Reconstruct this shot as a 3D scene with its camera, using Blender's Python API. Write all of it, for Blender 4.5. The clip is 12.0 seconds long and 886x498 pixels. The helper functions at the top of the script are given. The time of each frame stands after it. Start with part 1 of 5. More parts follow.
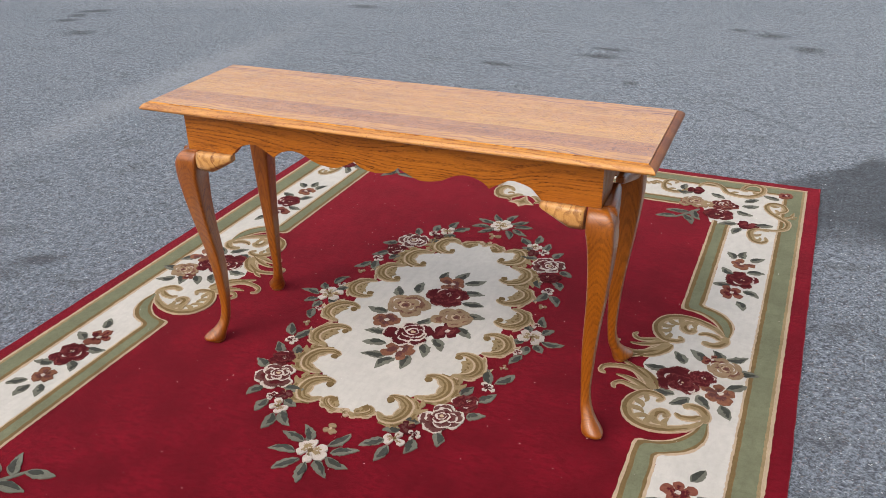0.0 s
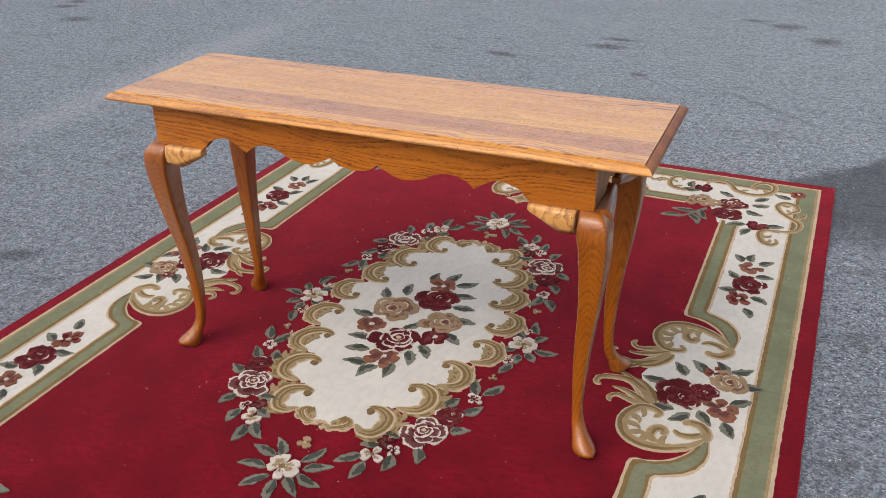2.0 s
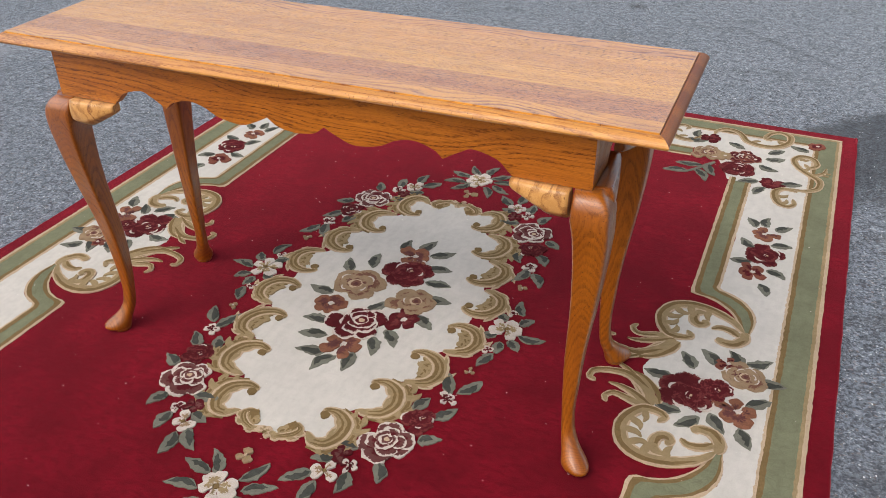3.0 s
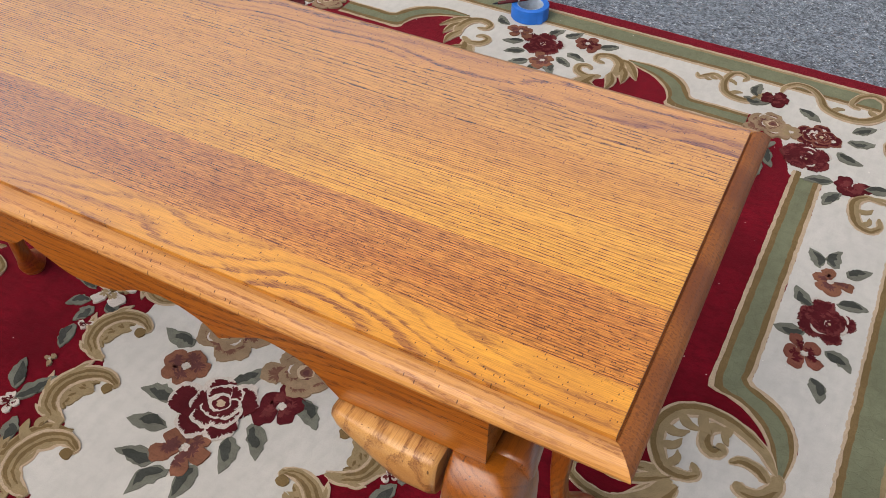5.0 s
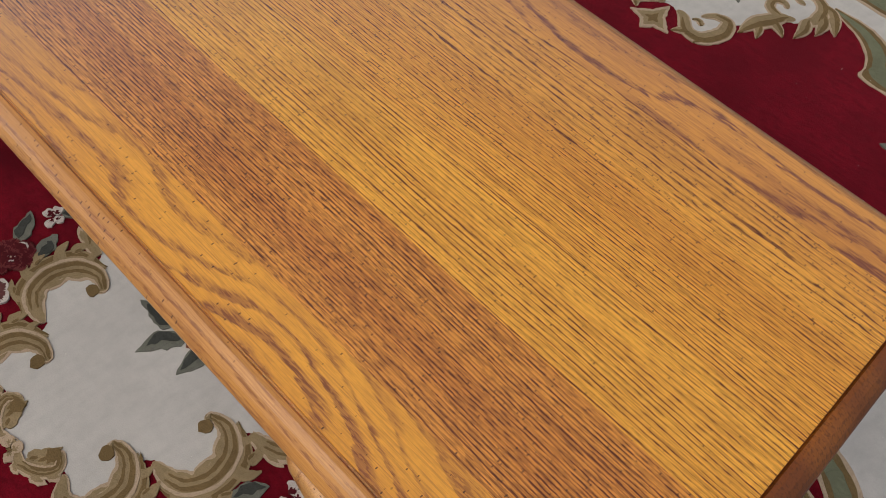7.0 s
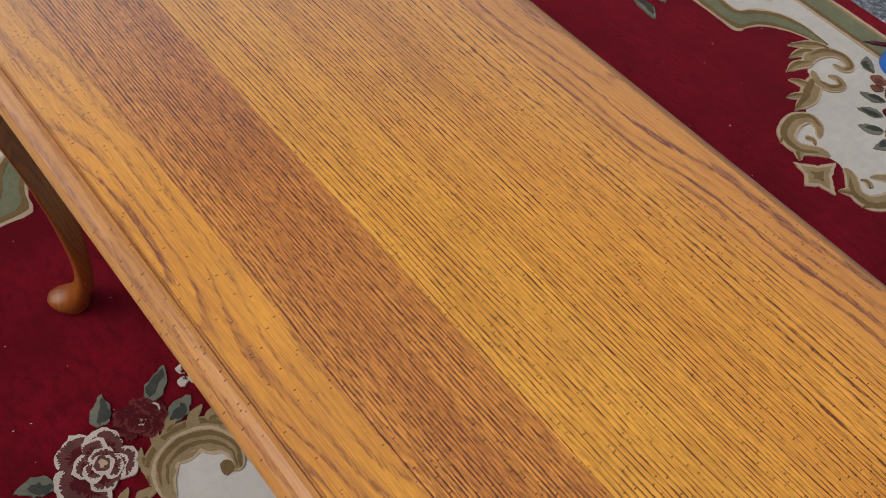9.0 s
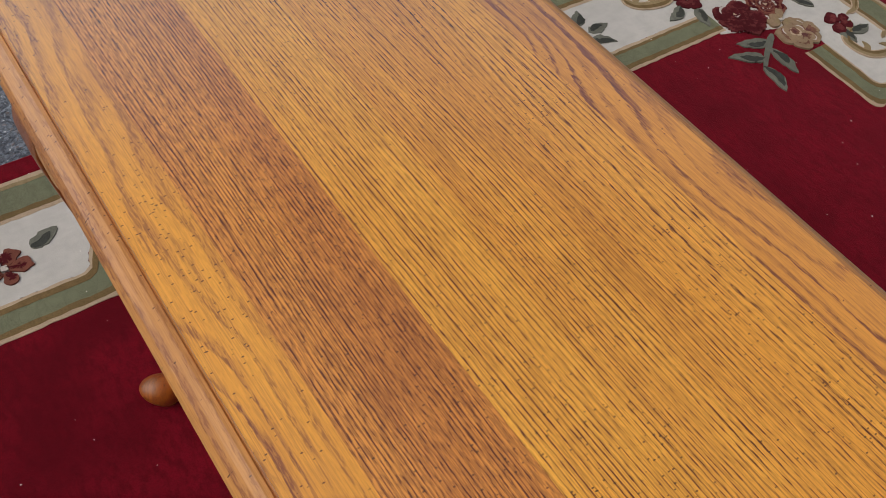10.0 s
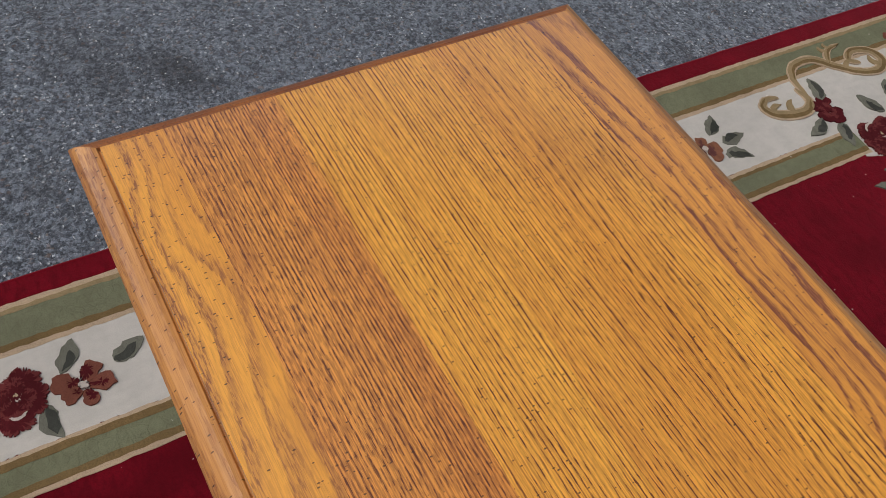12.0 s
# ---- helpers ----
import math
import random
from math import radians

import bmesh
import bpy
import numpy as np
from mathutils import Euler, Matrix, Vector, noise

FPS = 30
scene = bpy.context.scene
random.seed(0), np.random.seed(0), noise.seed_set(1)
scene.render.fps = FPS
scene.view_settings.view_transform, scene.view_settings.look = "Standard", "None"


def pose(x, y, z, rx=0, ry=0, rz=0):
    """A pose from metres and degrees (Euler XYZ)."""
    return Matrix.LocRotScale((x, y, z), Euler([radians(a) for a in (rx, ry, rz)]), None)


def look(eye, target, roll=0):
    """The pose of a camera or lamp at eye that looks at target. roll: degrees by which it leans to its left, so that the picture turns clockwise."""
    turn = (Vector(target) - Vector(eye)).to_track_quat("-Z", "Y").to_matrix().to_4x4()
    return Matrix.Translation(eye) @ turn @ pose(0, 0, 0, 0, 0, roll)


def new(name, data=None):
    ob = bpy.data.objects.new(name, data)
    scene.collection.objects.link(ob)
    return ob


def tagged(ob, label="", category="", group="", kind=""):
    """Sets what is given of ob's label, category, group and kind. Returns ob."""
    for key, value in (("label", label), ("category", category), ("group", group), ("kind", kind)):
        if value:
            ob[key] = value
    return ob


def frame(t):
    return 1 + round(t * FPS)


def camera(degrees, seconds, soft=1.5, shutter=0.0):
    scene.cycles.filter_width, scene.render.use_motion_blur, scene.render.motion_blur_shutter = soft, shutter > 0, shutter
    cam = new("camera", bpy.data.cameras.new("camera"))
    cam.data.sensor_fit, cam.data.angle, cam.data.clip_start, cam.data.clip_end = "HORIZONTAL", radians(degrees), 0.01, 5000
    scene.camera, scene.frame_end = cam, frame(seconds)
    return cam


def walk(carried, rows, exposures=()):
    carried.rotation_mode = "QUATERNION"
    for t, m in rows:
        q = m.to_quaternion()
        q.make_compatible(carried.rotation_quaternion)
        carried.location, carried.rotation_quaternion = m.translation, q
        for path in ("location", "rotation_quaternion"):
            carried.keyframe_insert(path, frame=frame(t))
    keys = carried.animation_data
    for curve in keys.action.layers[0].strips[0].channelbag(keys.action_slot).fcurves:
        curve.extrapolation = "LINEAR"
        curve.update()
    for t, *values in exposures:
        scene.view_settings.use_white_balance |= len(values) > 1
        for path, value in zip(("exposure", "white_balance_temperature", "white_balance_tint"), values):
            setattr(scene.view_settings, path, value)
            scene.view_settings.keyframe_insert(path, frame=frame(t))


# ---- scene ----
cam = camera(54.73, 12.0, soft=0.85)
PATH = [
    (0, (1.5992, -1.5527, 1.3842), (0.8757, 0.0726, 0.4704), -1.04),
    (0.5, (1.5987, -1.5481, 1.3836), (0.8783, 0.0701, 0.4549), -1.21),
    (1, (1.6034, -1.5387, 1.3817), (0.8819, 0.0754, 0.4468), -1.06),
    (1.5, (1.6138, -1.5099, 1.3751), (0.8724, 0.0976, 0.4443), -0.95),
    (2, (1.6038, -1.3973, 1.3453), (0.8582, 0.2064, 0.4113), -0.91),
    (2.5, (1.5364, -1.2109, 1.3133), (0.8220, 0.3575, 0.2984), -0.40),
    (2.7, (1.5160, -1.1519, 1.2856), (0.8271, 0.4086, 0.2414), -0.32),
    (4.3, (1.4750, -0.5329, 1.2336), (0.7104, 0.8618, 0.0210), 0.15),
    (4.5, (1.4289, -0.4273, 1.2246), (0.6708, 0.9312, -0.0323), 0.31),
    (5, (1.3706, -0.2200, 1.1950), (0.6921, 1.0540, -0.1895), 0.82),
    (5.5, (1.3680, -0.0638, 1.1838), (0.7369, 1.0758, -0.3337), 6.82),
    (6, (1.3779, -0.0178, 1.1782), (0.7683, 1.0026, -0.4303), 8.74),
    (6.5, (1.3457, -0.0042, 1.1703), (0.6562, 0.9144, -0.4670), 8.07),
    (6.7, (1.3228, -0.0043, 1.1673), (0.6215, 0.9041, -0.4708), 8.73),
    (8.3, (1.0660, 0.0146, 1.1651), (0.3076, 0.8615, -0.4804), 10.30),
    (8.5, (1.0298, 0.0038, 1.1699), (0.2435, 0.8740, -0.4501), 10.24),
    (9, (0.9633, 0.0033, 1.1714), (0.1444, 0.8914, -0.4225), 10.80),
    (9.5, (0.8919, 0.0199, 1.1628), (-0.0091, 0.8671, -0.4089), 8.96),
    (10, (0.7880, 0.0429, 1.1550), (-0.1462, 0.8224, -0.4323), 7.56),
    (10.5, (0.6835, 0.0540, 1.1532), (-0.2712, 0.7642, -0.4543), 6.60),
    (11, (0.6039, 0.0708, 1.1598), (-0.3619, 0.7395, -0.4589), 6.83),
    (11.5, (0.5407, 0.0737, 1.1678), (-0.4342, 0.7417, -0.4458), 8.17),
    (12, (0.4731, 0.0535, 1.1675), (-0.4704, 0.7747, -0.4417), 11.11),
]
EXPOSURES = [(0.0, 0.45), (2.7, 0.43), (4.4, 0.40), (5.0, 0.22), (5.5, -0.10), (6.5, -0.40), (9.0, -0.36), (12.0, -0.33)]
walk(cam, [(t, look(eye, target, roll)) for t, eye, target, roll in PATH], EXPOSURES)

# ---- world and light: an overcast sky with a weak, wide sun ----
SUN_EL, SUN_AZ = 50.0, -158.0
world = bpy.data.worlds.new("overcast_sky")
scene.world = world
world.use_nodes = True
wt = world.node_tree
sky = wt.nodes.new("ShaderNodeTexSky")
sky.sky_type = "NISHITA"
sky.sun_disc = False
sky.sun_elevation = radians(SUN_EL)
sky.sun_rotation = radians(SUN_AZ)
sky.air_density, sky.dust_density, sky.ozone_density = 1.0, 6.0, 1.0
bg = wt.nodes["Background"]
bg.inputs["Strength"].default_value = 0.15
veil = wt.nodes.new("ShaderNodeHueSaturation")
veil.inputs["Saturation"].default_value = 0.55  # cloud takes most of the blue out of the sky
wt.links.new(sky.outputs[0], veil.inputs["Color"])
wt.links.new(veil.outputs[0], bg.inputs["Color"])
sun = new("sun", bpy.data.lights.new("sun", "SUN"))
sun.data.energy, sun.data.angle, sun.data.color = 0.68, radians(85), (1.0, 0.97, 0.93)
sun.matrix_world = look((math.sin(radians(SUN_AZ)) * math.cos(radians(SUN_EL)), math.cos(radians(SUN_AZ)) * math.cos(radians(SUN_EL)), math.sin(radians(SUN_EL))), (0, 0, 0))


# ---- material helpers ----
class Nodes:
    """A short hand for building one material's node tree."""

    def __init__(self, name):
        self.mat = bpy.data.materials.new(name)
        self.mat.use_nodes = True
        self.tree = self.mat.node_tree
        self.bsdf = self.tree.nodes["Principled BSDF"]
        self.coord = self.add("ShaderNodeTexCoord").outputs["Object"]

    def add(self, kind, **settings):
        node = self.tree.nodes.new(kind)
        for key, value in settings.items():
            if key in node.inputs:
                self.put(node.inputs[key], value)
        return node

    def put(self, socket, value):
        if isinstance(value, bpy.types.NodeSocket):
            self.tree.links.new(value, socket)
        else:
            socket.default_value = value

    def math(self, op, a, b=0.0, c=0.0):
        node = self.tree.nodes.new("ShaderNodeMath")
        node.operation = op
        for socket, value in zip(node.inputs, (a, b, c)):
            self.put(socket, value)
        return node.outputs[0]

    def vec(self, op, a, b):
        node = self.tree.nodes.new("ShaderNodeVectorMath")
        node.operation = op
        self.put(node.inputs[0], a)
        self.put(node.inputs[1], b)
        return node.outputs["Value"] if op in ("LENGTH", "DOT_PRODUCT", "DISTANCE") else node.outputs[0]

    def split(self, v):
        node = self.add("ShaderNodeSeparateXYZ")
        self.put(node.inputs[0], v)
        return node.outputs

    def join(self, x, y, z):
        node = self.add("ShaderNodeCombineXYZ")
        for socket, value in zip(node.inputs, (x, y, z)):
            self.put(socket, value)
        return node.outputs[0]

    def noise(self, v, scale, detail=3.0, rough=0.55):
        node = self.add("ShaderNodeTexNoise", Vector=v, Scale=scale, Detail=detail, Roughness=rough)
        return node.outputs["Fac"]

    def cells(self, v, scale, feature="F1"):
        node = self.add("ShaderNodeTexVoronoi")
        node.feature = feature
        self.put(node.inputs["Vector"], v)
        self.put(node.inputs["Scale"], scale)
        return node

    def ramp(self, fac, low, high, a=0.0, b=1.0):
        node = self.add("ShaderNodeMapRange")
        node.interpolation_type = "SMOOTHSTEP"
        for key, value in (("Value", fac), ("From Min", low), ("From Max", high), ("To Min", a), ("To Max", b)):
            self.put(node.inputs[key], value)
        return node.outputs[0]

    def mix(self, fac, a, b, blend="MIX"):
        node = self.add("ShaderNodeMix")
        node.data_type = "RGBA"
        node.blend_type = blend
        self.put(node.inputs[0], fac)
        self.put(node.inputs[6], a if isinstance(a, bpy.types.NodeSocket) else (*a, 1))
        self.put(node.inputs[7], b if isinstance(b, bpy.types.NodeSocket) else (*b, 1))
        return node.outputs[2]

    def bump(self, height, strength, distance):
        node = self.add("ShaderNodeBump", Strength=strength, Distance=distance, Height=height)
        self.put(self.bsdf.inputs["Normal"], node.outputs[0])

    def chance(self):
        return self.add("ShaderNodeObjectInfo").outputs["Random"]

    def finish(self, colour, rough, **more):
        self.put(self.bsdf.inputs["Base Color"], colour if isinstance(colour, bpy.types.NodeSocket) else (*colour, 1))
        self.put(self.bsdf.inputs["Roughness"], rough)
        for key, value in more.items():
            self.put(self.bsdf.inputs[key.replace("_", " ")], value)
        return self.mat


def oak(name, light, mid, dark, figure=0.0, axis="x", lines=1.0, pitch=0.0034, crowd=0.15, width=0.50, gloss=1.0, rings=0.66, pore=1.0, wild=1.0, run=(1.4, 17.0)):
    """Stained and varnished oak. figure: 0 for straight grain, up to 1 for a flat-sawn board with flowing contours."""
    n = Nodes(name)
    x, y, z = n.split(n.coord)
    off = 0.0
    if axis == "z":
        off = n.math("MULTIPLY", n.math("ADD", n.math("MULTIPLY", x, x), n.math("MULTIPLY", y, y)), 26.0)
        off = n.math("ADD", off, n.math("MULTIPLY", z, 0.20))
        x, y, z = z, x, y
    elif axis == "y":
        x, y = y, x
    elif axis == "face":
        y, z = z, y
    shift = n.math("MULTIPLY", n.chance(), 7.0)
    p = n.join(n.math("ADD", x, shift), y, z)
    slow = n.noise(n.vec("MULTIPLY", p, (2.0, 14.0, 14.0)), 1.0, 2.0)
    wander = n.noise(n.vec("MULTIPLY", p, (9.0, 70.0, 70.0)), 1.0, 2.0)
    ragged_edge = n.noise(n.vec("MULTIPLY", p, (70.0, 460.0, 460.0)), 1.0, 2.0)
    if axis == "z":
        ring = n.math("ADD", off, n.math("MULTIPLY", slow, 0.045))
    else:
        flow = n.noise(n.vec("MULTIPLY", p, (run[0], run[1], run[1])), 1.0, 1.0)
        ring = n.math("ADD", n.math("MULTIPLY", y, 1.0 - 0.62 * figure), n.math("MULTIPLY", flow, 0.090 * figure * wild))
        ring = n.math("ADD", ring, n.math("MULTIPLY", slow, 0.016))
    ring = n.math("ADD", ring, n.math("MULTIPLY", wander, 0.0020 + 0.0050 * figure))
    ring = n.math("ADD", ring, n.math("MULTIPLY", ragged_edge, 0.0014 + 0.0034 * figure))
    count = n.math("DIVIDE", ring, pitch)
    phase = n.math("FRACT", count)
    each = n.add("ShaderNodeTexWhiteNoise")
    each.noise_dimensions = "1D"
    n.put(each.inputs["W"], n.math("FLOOR", count))
    depth = n.ramp(each.outputs["Value"], 0.0, 1.0, 0.45, 1.0)
    # each line of early wood fades in and out along the board
    fade = n.noise(n.vec("MULTIPLY", p, (17.0, 420.0, 420.0)), 1.0, 3.0, 0.6)
    swell = n.ramp(n.noise(n.vec("MULTIPLY", p, (9.0, 60.0, 60.0)), 1.0, 3.0, 0.6), 0.34, 0.66, width * (1.0 - 0.75 * figure), width * (1.0 + 0.55 * figure))
    early = n.math("MULTIPLY", n.ramp(phase, 0.03, 0.13), n.ramp(phase, swell, n.math("MULTIPLY", swell, 0.62 - 0.35 * figure)))
    early = n.math("MULTIPLY", early, n.ramp(fade, 0.34, 0.56, 0.52, 1.0))
    # open pores: short dark dashes along the grain, crowded in the early wood
    pores = n.noise(n.vec("MULTIPLY", p, (120.0 * pore, 780.0 * pore, 780.0 * pore)), 1.0, 2.0, 0.6)
    fine = n.noise(n.vec("MULTIPLY", p, (26.0, 1500.0, 1500.0)), 1.0, 2.0, 0.6)
    dash = n.math("MULTIPLY", n.ramp(pores, 0.46, 0.58), n.ramp(n.math("MULTIPLY", early, depth), 0.05, 0.7, crowd, 1.0))
    broad = n.noise(n.vec("MULTIPLY", p, (1.6, 22.0, 22.0)), 1.0, 2.0)
    colour = n.mix(n.ramp(broad, 0.3, 0.7), light, mid)
    gleam = n.noise(n.vec("MULTIPLY", p, (11.0, 260.0, 260.0)), 1.0, 3.0, 0.6)
    colour = n.mix(n.ramp(gleam, 0.52, 0.70, 0.0, 0.35), colour, [min(1.0, c * 1.18) for c in light])
    band = n.math("MULTIPLY", depth, n.ramp(n.noise(n.vec("MULTIPLY", p, (5.0, 30.0, 30.0)), 1.0, 2.0), 0.3, 0.6, 0.55, 1.0))
    colour = n.mix(n.math("MULTIPLY", n.math("MULTIPLY", early, band), rings), colour, dark)
    colour = n.mix(n.math("MULTIPLY", dash, 0.95 * lines), colour, [dark[0] * 0.62, dark[1] * 0.50, dark[2] * 0.45])
    colour = n.mix(n.ramp(fine, 0.46, 0.66, 0.0, 0.36), colour, dark)
    # dents and flecks in the finish, and a few darker worn places
    fleck = n.cells(n.vec("MULTIPLY", p, (450.0, 240.0, 0.0)), 1.0)
    pick = n.split(fleck.outputs["Color"])[0]
    few = n.ramp(n.noise(p, 5.0, 3.0), 0.40, 0.62, 0.945, 0.64)
    speck = n.math("MULTIPLY", n.ramp(fleck.outputs["Distance"], 0.29, 0.16), n.ramp(n.math("SUBTRACT", pick, few), 0.0, 0.03))
    colour = n.mix(n.math("MULTIPLY", speck, 0.80), colour, (0.045, 0.016, 0.006))
    worn = n.noise(p, 9.0, 4.0)
    colour = n.mix(n.ramp(worn, 0.50, 0.72, 0.0, 0.20), colour, dark)
    height = n.math("SUBTRACT", n.math("MULTIPLY", dash, -0.7), n.math("MULTIPLY", speck, 0.8))
    n.bump(height, 0.25, 0.0005)
    rough = n.ramp(n.noise(p, 30.0, 4.0), 0.3, 0.7, 0.28, 0.40)
    slant = n.add("ShaderNodeLayerWeight", Blend=0.5).outputs["Facing"]
    varnish = n.ramp(slant, 0.21, 0.51, 0.10 * gloss, 1.0 * gloss)
    return n.finish(colour, rough, Specular_IOR_Level=0.34 * gloss, Coat_Weight=varnish, Coat_IOR=3.8, Coat_Roughness=0.22)


def end_oak(name, light, dark):
    """The cut ends of the boards: short dark pores and faint rings, darker with stain."""
    n = Nodes(name)
    x, y, z = n.split(n.coord)
    ring = n.math("FRACT", n.math("DIVIDE", n.math("ADD", y, n.math("MULTIPLY", n.noise(n.coord, 14.0), 0.03)), 0.0042))
    pores = n.noise(n.vec("MULTIPLY", n.coord, (500.0, 700.0, 260.0)), 1.0, 2.0)
    band = n.noise(n.join(0.0, n.math("MULTIPLY", y, 15.0), 0.0), 1.0, 1.0)
    colour = n.mix(n.ramp(band, 0.4, 0.6), light, dark)
    colour = n.mix(n.math("MULTIPLY", n.ramp(ring, 0.1, 0.5), 0.3), colour, dark)
    colour = n.mix(n.ramp(pores, 0.52, 0.62, 0.0, 0.55), colour, [c * 0.5 for c in dark])
    n.bump(pores, 0.2, 0.0005)
    return n.finish(colour, 0.40, Specular_IOR_Level=0.4, Coat_Weight=0.3, Coat_IOR=1.5, Coat_Roughness=0.16)


def pile(name, colour, spread=0.22, vein=0.0, nap=0.35, bloom=0.11, tufts=0.45):
    """Cut wool pile, with brushed patches and fine tufts; the nap shows its lit sides when seen at a slant. vein: a raised trailing pattern."""
    n = Nodes(name)
    patch = n.noise(n.coord, 7.0, 4.0)
    smear = n.noise(n.vec("MULTIPLY", n.coord, (60.0, 25.0, 1.0)), 1.0, 3.0)
    tuft = n.noise(n.coord, 620.0, 2.0)
    stroke = n.noise(n.vec("MULTIPLY", n.coord, (38.0, 75.0, 1.0)), 1.0, 4.0, 0.65)
    out = n.mix(n.ramp(patch, 0.3, 0.7), [c * (1 - 0.7 * spread) for c in colour], [min(1, c * (1 + spread * 0.7)) for c in colour])
    out = n.mix(n.ramp(smear, 0.35, 0.75, 0.0, 0.32), out, [c * 0.70 for c in colour])
    out = n.mix(n.ramp(stroke, 0.42, 0.66, 0.0, 1.7 * spread), out, [c * 0.62 for c in colour])
    out = n.mix(n.ramp(tuft, 0.30, 0.58, tufts, 0.0), out, [c * 0.40 for c in colour])
    rub = n.noise(n.vec("MULTIPLY", n.coord, (9.0, 13.0, 1.0)), 1.0, 6.0, 0.72)
    out = n.mix(n.ramp(rub, 0.56, 0.70, 0.0, 1.2 * spread), out, [c * 0.60 for c in colour])
    height = n.math("ADD", n.math("MULTIPLY", tuft, 0.7), n.math("MULTIPLY", smear, 0.35))
    if vein:
        bend = n.vec("ADD", n.coord, n.vec("MULTIPLY", n.add("ShaderNodeTexNoise", Vector=n.coord, Scale=40.0).outputs["Color"], (0.03, 0.03, 0.0)))
        cell = n.cells(bend, 60.0, "DISTANCE_TO_EDGE").outputs["Distance"]
        line = n.ramp(cell, 0.14, 0.02)
        out = n.mix(n.math("MULTIPLY", line, vein), out, [c * 0.5 for c in colour])
        height = n.math("SUBTRACT", height, n.math("MULTIPLY", line, 0.5))
    n.bump(height, 0.18 + 0.6 * tufts, 0.0020)
    top = max(colour)
    tint = [min(1.0, c / top * 0.86 + bloom) for c in colour]
    return n.finish(out, 0.95, Specular_IOR_Level=0.05, Sheen_Weight=min(1.0, nap * 1.6 * top), Sheen_Roughness=0.4, Sheen_Tint=(*tint, 1))


def plain(name, colour, rough, metal=0.0, grain=0.15, scale=60.0):
    n = Nodes(name)
    f = n.noise(n.coord, scale, 4.0)
    out = n.mix(n.ramp(f, 0.3, 0.7), [c * (1 - grain) for c in colour], [min(1, c * (1 + grain)) for c in colour])
    n.bump(f, 0.15, 0.0005)
    return n.finish(out, rough, Metallic=metal)


